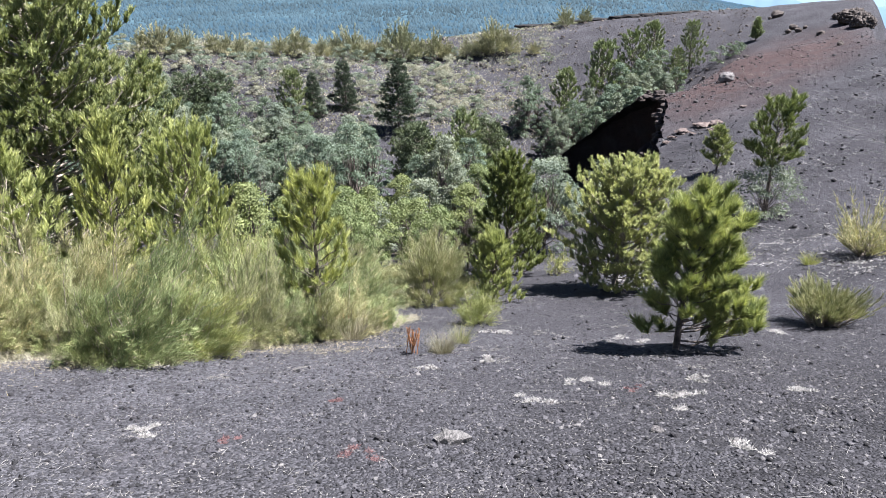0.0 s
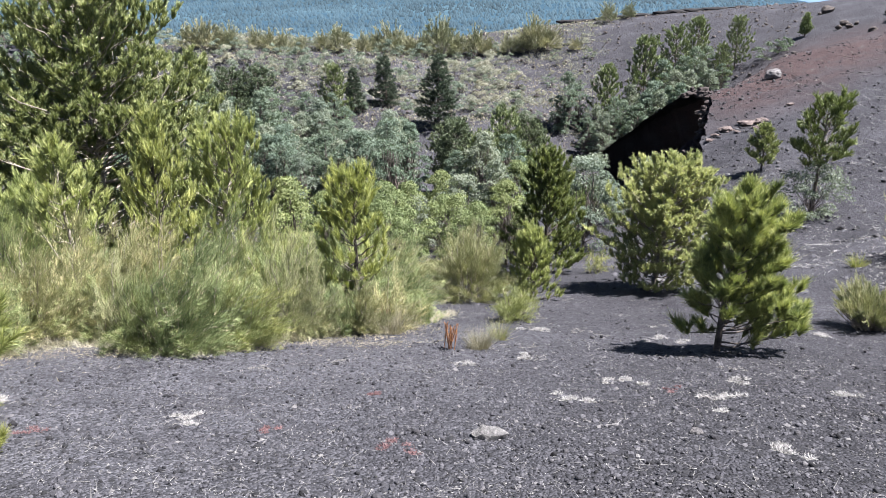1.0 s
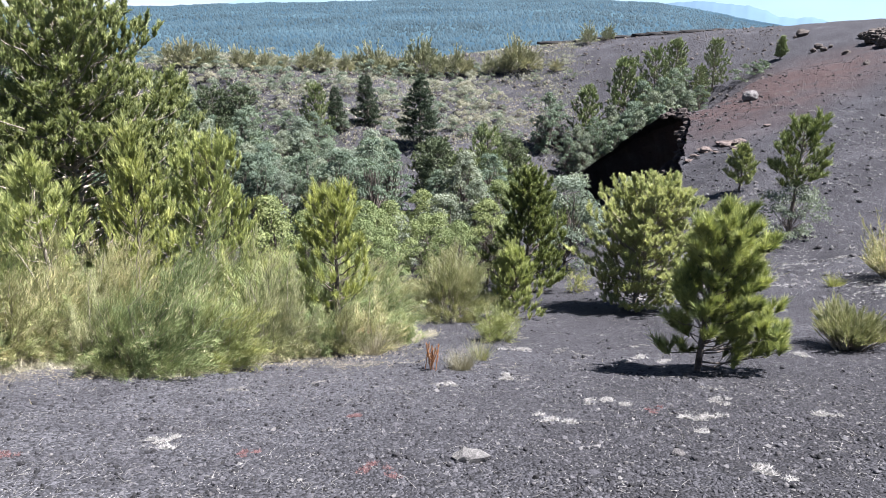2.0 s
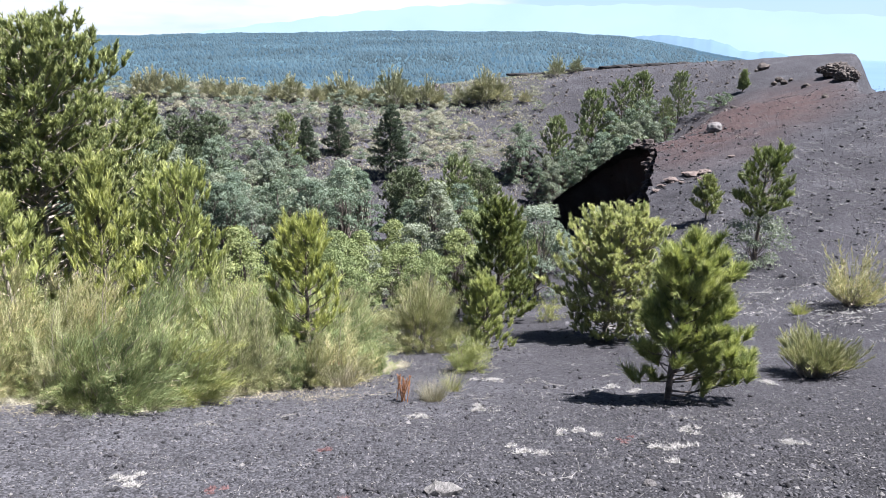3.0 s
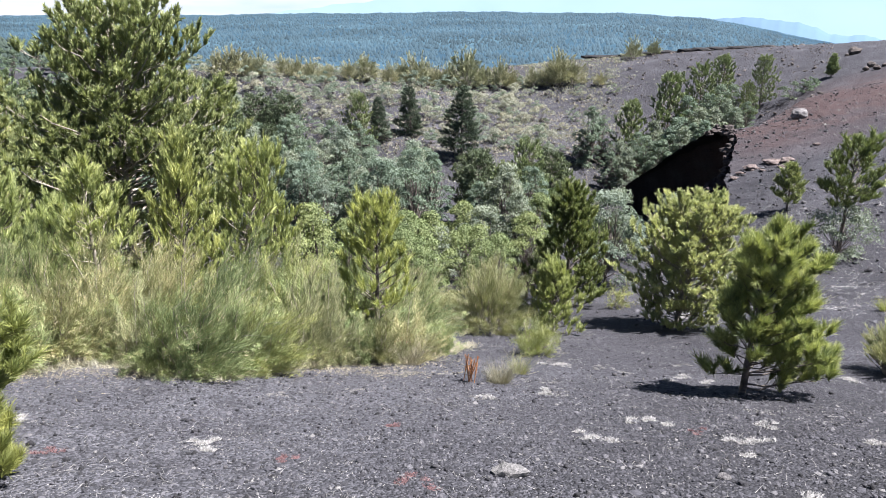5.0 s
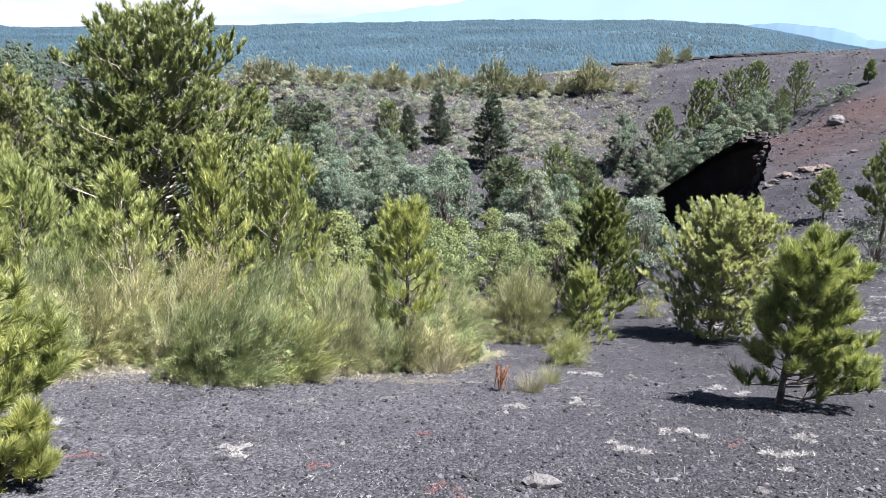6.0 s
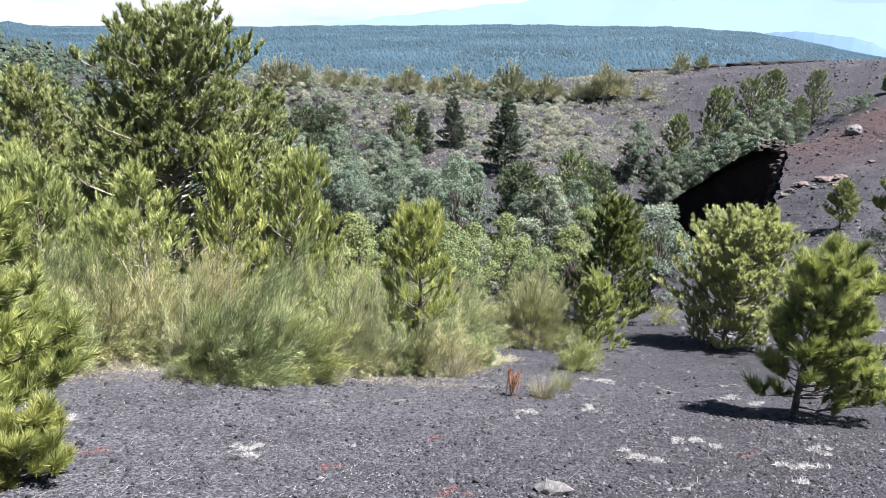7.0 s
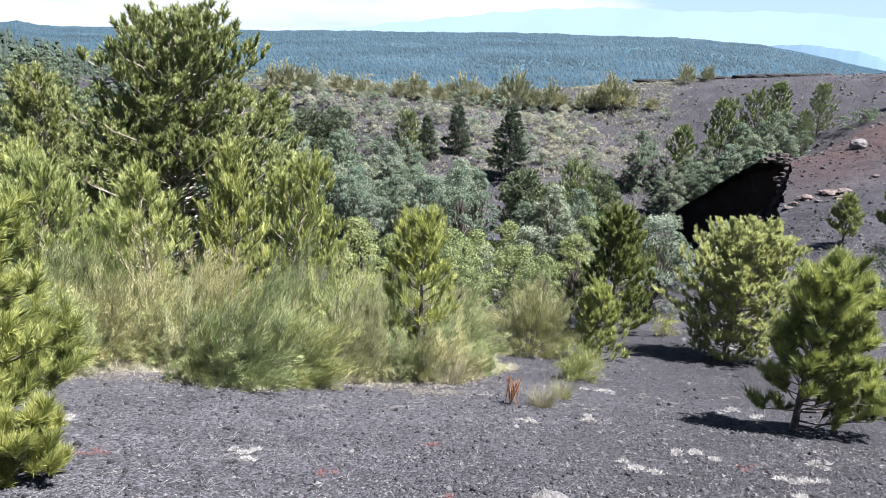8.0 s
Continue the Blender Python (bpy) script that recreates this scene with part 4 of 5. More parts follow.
litter("dry_litter", "pale dry plant bits scattered on the lapilli", 11000, 900, 71, -37, 46, 2.4, 14, 0.006, 0.024, 0.005, M_LICHEN, 0.5, 0.09)
litter("dry_litter", "thin pale dry stalks lying on the lapilli", 4000, 500, 76, -37, 46, 2.4, 9, 0.03, 0.11, 0.0028, M_LICHEN, 0.25, 0.16)
litter("dry_litter", "pale dry plant bits scattered on the slope", 9000, 700, 72, -34, -8, 14, 42, 0.03, 0.09, 0.012, M_LICHEN, 0.3, 0.16)
litter("dry_litter", "pale streaks of dry grass lying along the slope", 13000, 560, 77, -36, -14, 12, 36, 0.03, 0.09, 0.010, M_CUSHION, 0.3, 0.13, 2.6, 0.3)
litter("dry_litter", "thin pale streaks of dry plants on the lapilli", 9000, 420, 78, -37, 46, 2.6, 12, 0.008, 0.026, 0.004, M_LICHEN, 0.4, 0.06, 2.2, 0.5)
litter("dry_litter", "straw and dry grass along the thicket's edge", 8000, 240, 73, 4, 44, 7.5, 8.6, 0.015, 0.06, 0.004, M_STRAW, 0.5, 0.12)
litter("grass_tufts", "straw-coloured grass tufts on the bowl's far wall", 24000, 1900, 74, -8, 44, 45, 76, 0.08, 0.22, 0.06, M_STRAW_DULL, 1.0, 0.40)
litter("low_scrub", "low olive scrub on the bowl's far wall", 56000, 1300, 75, -9, 44, 42, 76, 0.10, 0.26, 0.05, M_SCRUB_PALE, 1.0, 0.42)


def fringe(n, seed):
    """Pale dry grass that stands and lies along the foot of the thicket."""
    r = np.random.default_rng(seed)
    foot = np.array([(-5.13, 6.29), (-4.82, 6.45), (-4.57, 6.82), (-4.12, 7.16), (-3.62, 6.83), (-3.13, 6.58), (-2.61, 6.6), (-2.44, 7.36), (-2.04, 7.79), (-1.59, 8.19), (-1.09, 8.58), (-0.73, 9.33), (-0.36, 9.7)])
    t = r.choice(260, n) / 260 * (len(foot) - 1)
    x, y = np.interp(t, range(len(foot)), foot[:, 0]), np.interp(t, range(len(foot)), foot[:, 1])
    x, y = x + r.normal(0, 0.05, n), y + 0.12 + r.normal(0, 0.13, n)
    way = unit(np.stack([r.normal(0.1, 0.7, n), r.normal(-0.2, 0.6, n), r.uniform(0.1, 1.3, n)], 1))
    v, f = blades(np.stack([x, y, ground_z(x, y)], 1), way, r.uniform(0.04, 0.2, n) * (0.6 + 0.5 * np.sin(t * 9)), np.full(n, 0.0045), r, 0.1)
    tagged(new("dry_grass", mesh_of("dry_grass", v, f, M_STRAW_PALE)), "pale dry grass along the foot of the brooms", "grass", kind="stuff")


fringe(17000, 79)


def cushion(name, x, y, w, h, n, seed, material, label):
    """A low cushion plant: a few heads of many short dry shoots."""
    r = np.random.default_rng(seed)
    root = tagged(new(name), label, "plant")
    root.matrix_basis = pose(x, y, float(ground_z(x, y)))
    for hx, hy in r.normal(0, 1, (6, 2)) * [0.27 * w, 0.32 * w]:
        m = int(n / 6 * r.uniform(0.5, 1.6))
        px, py = hx + np.clip(r.normal(0, 0.075, m), -0.12, 0.12) * w, hy + np.clip(r.normal(0, 0.065, m), -0.1, 0.1) * w
        z = ground_z(x + px, y + py) - float(ground_z(x, y))
        way = unit(r.normal(size=(m, 3)) * [1, 1, 0.5] + [0, 0, 0.2])
        way[:, 2] = np.abs(way[:, 2])
        v, f = blades(np.stack([px, py, z], -1), way, h * r.uniform(0.4, 0.9, m), np.full(m, 0.0045), r)
        tagged(part("head", mesh_of("head", v, f, material), root), kind="stuff")
    return root


WHITE = "low whitish dry cushion plant on the lapilli"
for k, (x, y, w) in enumerate([(1.2, 5.7, 0.30), (1.84, 5.06, 0.40), (-2.06, 4.47, 0.24), (0.78, 5.24, 0.26), (2.83, 5.29, 0.22), (6.9, 12.1, 0.6), (0.7, 8.5, 0.4),
                               (2.18, 5.63, 0.16), (2.07, 7.83, 0.35), (3.98, 8.14, 0.35), (-0.13, 6.34, 0.16), (0.45, 6.64, 0.18), (1.87, 3.81, 0.25), (-3.72, 4.76, 0.2)]):
    tagged(cushion("cushion_plant", x, y, w, 0.052, 1300, 100 + k, M_CUSHION, WHITE), group="whitish cushion plants")
for k, (x, y, w) in enumerate([(-0.17, 9.93, 0.45), (0.42, 9.59, 0.4), (0.8, 9.42, 0.35), (0.64, 8.61, 0.4), (-0.16, 6.35, 0.2), (0.45, 7.17, 0.3), (0.52, 6.62, 0.35), (2.27, 8.78, 0.3), (2.33, 6.16, 0.2), (1.2, 8.49, 0.3), (1.44, 8.19, 0.25), (-1.4, 6.57, 0.25), (-2.05, 6.12, 0.25), (1.34, 11.22, 0.5), (-0.53, 7.51, 0.25)]):
    tagged(cushion("cushion_plant", x, y, w, 0.028, 420, 160 + k, M_LICHEN, "small greyish dry cushion plant on the lapilli"), group="greyish cushion plants")
for k, (x, y, w) in enumerate([(-0.79, 5.06, 0.16), (-1.41, 4.23, 0.14), (-0.46, 3.93, 0.26), (1.59, 5.47, 0.16), (-2.93, 4.18, 0.22)]):
    tagged(cushion("sorrel_plant", x, y, w, 0.035, 520, 130 + k, M_REDPLANT, "small reddish sorrel plant on the lapilli"), group="reddish sorrel plants")


def spires(x, y, h, seed):
    """A dead dock: a few upright rust-brown seed spikes."""
    r = np.random.default_rng(seed)
    root = tagged(new("dry_dock"), "dead rust-brown dock with upright seed spikes", "plant")
    for _ in range(9):
        a, ln = r.normal(0, 0.045, 2), h * r.uniform(0.65, 1.0)
        o = np.array([r.normal(0, 0.03), r.normal(0, 0.03), 0])
        tip = o + [a[0], a[1], ln]
        hp = Heap()
        hp.put(tube([o, (o + tip) / 2, tip], [0.004, 0.004, 0.003], 4))
        stem = part("stalk", hp.mesh("stalk", M_RUST, True), root)
        n = 160
        t = r.uniform(0.42, 1.0, n)[:, None]
        at = o + (tip - o) * t
        v, f = blades(at, unit(r.normal(size=(n, 3)) + [0, 0, 0.8]), r.uniform(0.010, 0.028, n), np.full(n, 0.006), r)
        part("seed_spike", mesh_of("seed_spike", v, f, M_RUST), stem)
    root.matrix_basis = set_on(x, y)


spires(-0.3, 7.05, 0.34, 3)
spires(-1.2, 8.35, 0.32, 4)


def grass_tuft(x, y, h, w, n, seed, material, label, width=0.004):
    r = np.random.default_rng(seed)
    root = tagged(new("grass_tuft"), label, "grass")
    a, d = r.uniform(0, 6.283, n), w * 0.2 * np.sqrt(r.random(n))
    at = np.stack([np.cos(a) * d, np.sin(a) * d, np.zeros(n)], 1)
    way = unit(np.stack([np.cos(a) * 0.45, np.sin(a) * 0.45, np.ones(n)], 1) + r.normal(0, 0.25, (n, 3)))
    v, f = blades(at, way, h * r.uniform(0.5, 1.1, n), np.full(n, width), r, 0.05)
    part("foliage", mesh_of("foliage", v, f, material), root)
    root.matrix_basis = set_on(x, y)
    return root


grass_tuft(0.02, 7.1, 0.30, 0.35, 650, 5, M_STRAW, "straw-coloured dry grass tuft")
grass_tuft(0.22, 7.55, 0.32, 0.3, 300, 6, M_BROOM_GREY, "greyish green grass tuft")
grass_tuft(-1.05, 8.1, 0.5, 0.6, 500, 7, M_STRAW, "dry brownish grass clump at the thicket's edge")
grass_tuft(-2.35, 7.55, 0.6, 0.5, 500, 8, M_STRAW, "tall dry grass clump at the thicket's edge")
grass_tuft(4.2, 9.3, 0.25, 0.35, 200, 9, M_STRAW, "straw-coloured dry grass tuft")
grass_tuft(6.6, 12.6, 0.32, 0.4, 260, 10, M_BROOM_LIME, "low yellow-green grass tuft on the slope", 0.008)
grass_tuft(5.6, 13.6, 0.75, 0.5, 160, 11, M_BROOM_GREY, "thin upright greyish shrub on the slope", 0.008)

# ---- pines ----
def stand(ob, x, y, rz=0.0, sink=0.03):
    ob.matrix_basis = set_on(x, y, rz, 1.0, sink)
    return ob


stand(pine("pine", 11, 1.52, 0.52, 0.11, 0.0075, 58, brush=1.25, first=0.20, gap=0.14, rise=28, taper=0.24, shoot=0.13, one_side=0.22, lean=(0.04, 0), end_shoots=3, close=0.66, wide=0.80,
           extra=[(4, 0.08, 0.80, 0), (0, 0.15, 0.80, 6), (-22, 0.17, 0.7, 10), (-14, 0.10, 0.78, 4), (16, 0.16, 0.72, 12), (-6, 0.22, 0.74, 20), (-50, 0.24, 0.45, 18), (40, 0.18, 0.6, 14), (186, 0.16, 0.42, -6), (100, 0.3, 0.5, 20)],
           material=M_PINE_FRESH, up=0.9, label="young bright green pine standing alone on the lapilli"), 2.46, 7.12)
stand(pine("pine", 12, 2.0, 1.12, 0.11, 0.0065, 54, first=0.11, gap=0.10, rise=10, taper=0.62, wide=0.85, shoot=0.15, brush=1.2, up=0.8, material=M_PINE_SIDE, end_shoots=3, close=0.6,
           extra=[(a, 0.08 + 0.05 * (a % 3), 1.0, -2 - a % 5) for a in range(-50, 25, 9)], label="young yellow-green pine with branches down to the ground"), -4.36, 4.3)
stand(pine("pine", 29, 0.25, 0.29, 0.10, 0.005, 70, first=0.04, gap=0.5, rise=20, taper=0.25, wide=1.0, shoot=0.11, brush=1.2, up=0.8, end_shoots=4, close=0.65, material=M_PINE_SIDE, label="low bushy pine seedling on the lapilli"), -3.0, 3.46)
stand(pine("pine", 13, 6.35, 2.5, 0.11, 0.021, 36, first=0.20, gap=0.05, rise=18, taper=0.58, wide=0.85, shoot=0.20, brush=1.2, up=1.1, end_shoots=3, close=0.85, one_side=0.10,
           label="tall olive-green pine with pale bare twigs showing inside", bark=M_BARK_PALE, material=M_PINE), -7.6, 14.3)
stand(pine("pine", 14, 6.0, 1.9, 0.12, 0.022, 26, first=0.07, gap=0.07, rise=22, taper=0.55, wide=0.85, shoot=0.2, brush=1.3, up=0.9, end_shoots=3, close=0.78, bark=M_BARK_PALE, label="tall olive-green pine behind the brooms"), -12.4, 17.0)
stand(pine("pine", 26, 5.1, 1.6, 0.12, 0.022, 26, first=0.07, gap=0.07, rise=22, taper=0.5, wide=0.85, shoot=0.2, brush=1.3, up=0.9, end_shoots=3, close=0.78, label="olive-green pine behind the brooms"), -9.44, 16.0)
stand(pine("pine", 15, 2.75, 0.62, 0.09, 0.0095, 54, first=0.10, gap=0.12, rise=46, taper=0.45, shoot=0.26, brush=1.9, up=1.5, close=0.75, material=M_PINE_YELLOW, label="yellow-green pine with upright shoots rising from the broom thicket"), -4.8, 10.6)
stand(pine("pine", 16, 2.3, 0.72, 0.13, 0.010, 48, first=0.34, gap=0.22, rise=44, shoot=0.2, brush=1.4, up=0.9, end_shoots=2, close=1.2, material=M_PINE_YELLOW, sparse=0.8, bark=M_BARK_PALE, lean=(-0.1, 0), extra=[(10, 0.36, 0.7, 50), (175, 0.36, 0.6, 48)], label="open yellow-green pine with a pale forked trunk"), -5.31, 9.1)
stand(pine("pine", 17, 2.9, 1.25, 0.095, 0.0105, 46, first=0.14, gap=0.12, rise=34, taper=0.42, shoot=0.28, brush=1.6, up=1.3, close=0.62, material=M_PINE_YELLOW, bark=M_BARK_PALE, lean=(0.55, 0), one_side=0.15, label="leaning yellow-green pine with pale twigs"), -4.75, 12.8)
stand(pine("pine", 24, 1.7, 0.9, 0.095, 0.0095, 50, first=0.10, gap=0.16, rise=36, taper=0.5, shoot=0.28, brush=1.6, up=1.3, close=0.62, material=M_PINE_YELLOW, label="low yellow-green pine in the broom thicket"), -7.06, 11.0)
stand(pine("pine", 25, 2.4, 1.0, 0.095, 0.0095, 50, first=0.10, gap=0.13, rise=36, taper=0.5, shoot=0.28, brush=1.6, up=1.3, close=0.62, material=M_PINE_YELLOW, label="yellow-green pine rising from the broom thicket"), -7.95, 10.6)
stand(pine("pine", 27, 2.9, 1.1, 0.095, 0.0105, 50, first=0.10, gap=0.12, rise=36, taper=0.5, shoot=0.28, brush=1.6, up=1.3, close=0.62, material=M_PINE_YELLOW, label="yellow-green pine rising from the broom thicket"), -9.2, 12.0)
stand(pine("pine", 18, 1.9, 0.60, 0.10, 0.008, 38, first=0.24, gap=0.14, rise=34, taper=0.42, shoot=0.17, brush=1.3, up=1.0, close=0.8, end_shoots=2, sparse=0.88, material=M_PINE_NEAR, bark=M_BARK, label="slender yellow-green young pine among brooms"), -1.58, 8.9)
stand(pine("pine", 19, 2.55, 0.92, 0.10, 0.013, 40, first=0.03, gap=0.12, rise=30, taper=0.6, wide=0.95, shoot=0.15, up=0.9, brush=1.3, material=M_PINE_DEEP, label="dark green dense conical pine"), 1.4, 15.1)
stand(pine("pine", 20, 1.1, 0.50, 0.085, 0.0075, 40, first=0.06, gap=0.16, rise=40, taper=0.5, wide=0.85, shoot=0.15, up=1.2, brush=1.5, end_shoots=3, close=0.7, material=M_PINE_YELLOW, label="small yellow-green pine at the thicket's edge"), 0.85, 11.3)
stand(pine("pine", 21, 1.98, 1.24, 0.062, 0.0082, 62, first=0.10, gap=0.075, rise=30, taper=0.38, wide=0.62, shoot=0.13, up=0.8, brush=1.0, close=0.70, lean=(0.25, 0), extra=[(a, 0.07, 0.5 + 0.08 * (a % 3), 4) for a in range(5, 360, 40)], material=M_PINE_BUSHY, bark=M_BARK_PALE, label="broad bushy olive-green pine on the lapilli"), 2.95, 11.9)
stand(pine("pine", 22, 2.7, 0.92, 0.12, 0.013, 30, brush=1.3, up=0.8, first=0.46, gap=0.14, rise=26, taper=0.40, shoot=0.18, sparse=0.92, material=M_PINE_DEEP, bark=M_BARK, label="green pine on the open lapilli slope"), 7.95, 17.7)
stand(leafy("silvery_shrub", 48, 1.45, 1.9, 4200, 0.045, M_SILVER_PALE, "low silvery shrub round the foot of a pine", "shrub", 34, 0.02, cone=0.3), 7.85, 17.5)
stand(pine("pine", 23, 1.35, 0.55, 0.10, 0.014, 26, first=0.16, gap=0.2, brush=1.3, rise=30, shoot=0.15, label="small pine on the open lapilli slope"), 8.3, 22.1)

stand(pine("pine", 28, 1.35, 0.45, 0.13, 0.03, 18, first=0.1, gap=0.16, rise=30, shoot=0.2, up=0.9, fine=False, material=M_PINE_OLIVE, label="small pine on the crest of the spur"), 21.19, 52.0)
for x, y, h in [(18.9, 50.2, 0.9), (18.2, 50.0, 1.1), (19.6, 50.9, 0.7)]:
    stand(leafy("bush", 49 + int(y * 10) % 7, h, 1.7 * h, 900, 0.07, M_GROVE, "low green bush on the far edge of the spur", "shrub", 16, 0.05), x, y)

# ---- brooms of the thicket ----
rng = np.random.default_rng(40)
GREEN, GREY, FRESH = "feathery green broom bush at the lapilli edge", "greyish straw-green broom bush of the thicket", "fresh yellow-green broom bush of the thicket"
kinds = [
    broom("broom", 31, 1.0, 1.0, 170, 130, 0.005, M_BROOM, GREEN),
    broom("broom", 32, 1.0, 1.0, 140, 120, 0.0046, M_BROOM_GREY, GREY, stray=0.12, dead=420),
    broom("broom", 33, 1.0, 1.0, 170, 130, 0.005, M_BROOM_TAN, "olive-tan feathery broom bush of the thicket"),
    broom("broom", 34, 1.0, 1.0, 170, 130, 0.005, M_BROOM_LIME, FRESH, wind=0.2),
    broom("broom", 41, 1.0, 1.0, 130, 120, 0.0046, M_BROOM_GREY, GREY, stray=0.15, dead=520, wind=0.05),
    broom("broom", 42, 1.0, 1.0, 170, 130, 0.005, M_BROOM_DEEP, "deep green feathery broom bush of the thicket", wind=0.18),
    broom("broom", 43, 1.0, 1.0, 170, 125, 0.005, M_BROOM, GREEN, dead=420, wind=-0.1),
]


def bush_at(kind, x, y, h, w, turn):
    ob = copy_thing(kind, pose(x, y, float(ground_z(x, y)) - 0.03, 0, 0, turn) @ Matrix.Diagonal((w, w, h, 1)))
    tagged(ob, group="brooms of the thicket")


# the front row at the lapilli edge: x, y, height, width, kind
for x, y, h, w, k in [(-4.58, 7.64, 0.95, 0.8, 1), (-4.31, 7.53, 0.7, 0.6, 6), (-3.91, 7.33, 0.75, 0.6, 4), (-3.42, 6.91, 0.85, 0.75, 0), (-2.99, 6.74, 0.95, 0.85, 5), (-2.74, 6.98, 0.9, 0.8, 0), (-2.49, 7.11, 0.85, 0.7, 3), (-2.5, 7.75, 0.7, 0.5, 6), (-2.2, 7.86, 1.15, 0.65, 1), (-1.94, 7.95, 0.9, 0.55, 4), (-1.66, 8.13, 0.6, 0.55, 6), (-1.36, 8.11, 0.62, 0.5, 2), (-1.08, 8.48, 0.66, 0.62, 4), (-0.77, 9.2, 0.45, 0.45, 6), (-4.93, 6.88, 0.8, 0.8, 6), (-4.73, 7.21, 0.95, 0.8, 2), (-5.15, 6.8, 0.9, 0.9, 1), (-5.19, 6.53, 0.9, 0.9, 0)]:
    bush_at(kinds[k], x, y, 0.95 * h, 1.15 * w, rng.uniform(-40, 40))
# the rows behind, which fill the thicket
line = [(-8.6, 6.9), (-7.6, 7.0), (-6.6, 7.3), (-5.7, 7.5), (-4.7, 7.9), (-3.9, 8.0), (-3.1, 8.2), (-2.3, 8.8), (-1.6, 9.3), (-0.9, 9.9)]
for r in range(4):
    for i, (x, y) in enumerate(line):
        x, y = x - 0.3 * r + rng.uniform(-0.35, 0.35), y + 1.05 * r + rng.uniform(-0.3, 0.3)
        h, w, k, turn = rng.uniform(0.7, 1.05), rng.uniform(0.9, 1.3), (0, 0, 1, 2, 3, 3, 4, 5, 5, 6, 6)[rng.integers(0, 11)], rng.uniform(-60, 60)
        if x / y < -0.10 and not (math.hypot(x + 1.6, y - 8.9) < 0.3):
            bush_at(kinds[k], x, y, h, w, turn)
# taller ones round the forked pine
for x, y, h, w, k in [(-5.0, 8.5, 1.3, 1.1, 1), (-5.7, 8.6, 1.25, 1.1, 0), (-4.3, 8.9, 1.2, 1.0, 2), (-6.4, 8.9, 1.2, 1.1, 5), (-3.4, 8.9, 1.25, 1.0, 5), (-2.7, 9.2, 1.25, 0.9, 3)]:
    bush_at(kinds[k], x, y, h, w, rng.uniform(-60, 60))
away(*kinds)
stand(broom("broom", 35, 1.12, 1.6, 260, 170, 0.0042, M_BROOM_TAN, "rounded olive-tan broom bush", wind=0.03, dead=200, lumps=0.12), -0.15, 11.3)
stand(broom("broom", 36, 0.46, 0.72, 110, 120, 0.004, M_BROOM_BRIGHT, "low fresh yellow-green broom", dead=60), 0.48, 9.25)
stand(dome("broom", 37, 0.50, 1.5, 620, 60, 0.075, 0.004, M_BROOM_TAN, "low domed yellow-olive broom with bare woody stems on the lapilli", bare=0.70, low=36, loose=0.45, lumps=0.22), 4.85, 8.7)
stand(dome("broom", 38, 1.2, 1.25, 200, 34, 0.10, 0.009, M_BROOM_GREY, "thin greyish broom with bare woody stems on the lapilli slope", bare=0.38, low=28, lumps=0.3, loose=0.6), 7.6, 12.7)
stand(broom("broom", 39, 0.5, 0.7, 50, 40, 0.008, M_BROOM_LIME, "low yellow-green broom tuft", dead=0), 2.35, 14.2)

# ---- bowl: leafy young trees and conifers ----
silver = [leafy("silvery_tree", 50 + i, 3.0, 1.8 + 0.15 * i, 7000, 0.055, (M_SILVER, M_SILVER_PALE)[i % 2], "silvery grey-green young tree in the crater bowl", clumps=64, puff=0.72, low=0.04, cone=0.7) for i in range(5)]
light = [leafy("leafy_tree", 60 + i, 2.2, 1.9, 9000, 0.040, M_LEAF, "light green leafy young tree in the crater bowl", clumps=60, puff=0.75, low=0.05, cone=0.5) for i in range(3)]
firs = [pine("conifer", 77 + i, 4.9, 1.55, 0.13, 0.042, 18, first=0.05, gap=0.12, rise=-2, taper=0.72, wide=0.95, shoot=0.24, up=0.15, end_shoots=3, fine=False, close=0.62, material=M_PINE_DARK, label="dark conical fir on the bowl's far wall", category="conifer") for i in range(2)]
dark = [pine("conifer", 70 + i, 4.2, 1.7 + 0.1 * i, 0.16, 0.05, 13, first=0.04, gap=0.12, rise=16, taper=0.5, shoot=0.24, up=0.4, end_shoots=2, fine=False, close=0.9, material=M_PINE_SHADE, label="dark olive-green broad conifer in the crater bowl", category="conifer") for i in range(3)]
olive = [pine("pine", 80 + i, 3.4, 1.2, 0.13, 0.036, 16, first=0.06, gap=0.12, rise=28, taper=0.5, shoot=0.2, up=0.8, brush=1.2, end_shoots=2, fine=False, close=1.2, material=M_PINE_OLIVE, label="olive-green pine in the crater bowl") for i in range(3)]


def clear(x, y):
    """Keeps open the ground before the cliff, and a bare patch at the foot of the far wall."""
    return not (0.150 < x / y < 0.30 and 16 < y < 42) and not (-0.088 < x / y < -0.042 and 22 < y < 46)


def scatter(made, group, n, x0, x1, y0, y1, s0, s1, seed, side=9.0):
    r = np.random.default_rng(seed)
    spots = []
    for _ in range(n * 4):
        x, y = r.uniform(x0, x1), r.uniform(y0, y1)
        if clear(x, y) and x / y < side and all(math.hypot(x - a, y - b) > 0.9 for a, b, _ in spots):
            spots.append((x, y, r.uniform(s0, s1)))
        if len(spots) == n:
            break
    plant_row(made, spots, group, r)


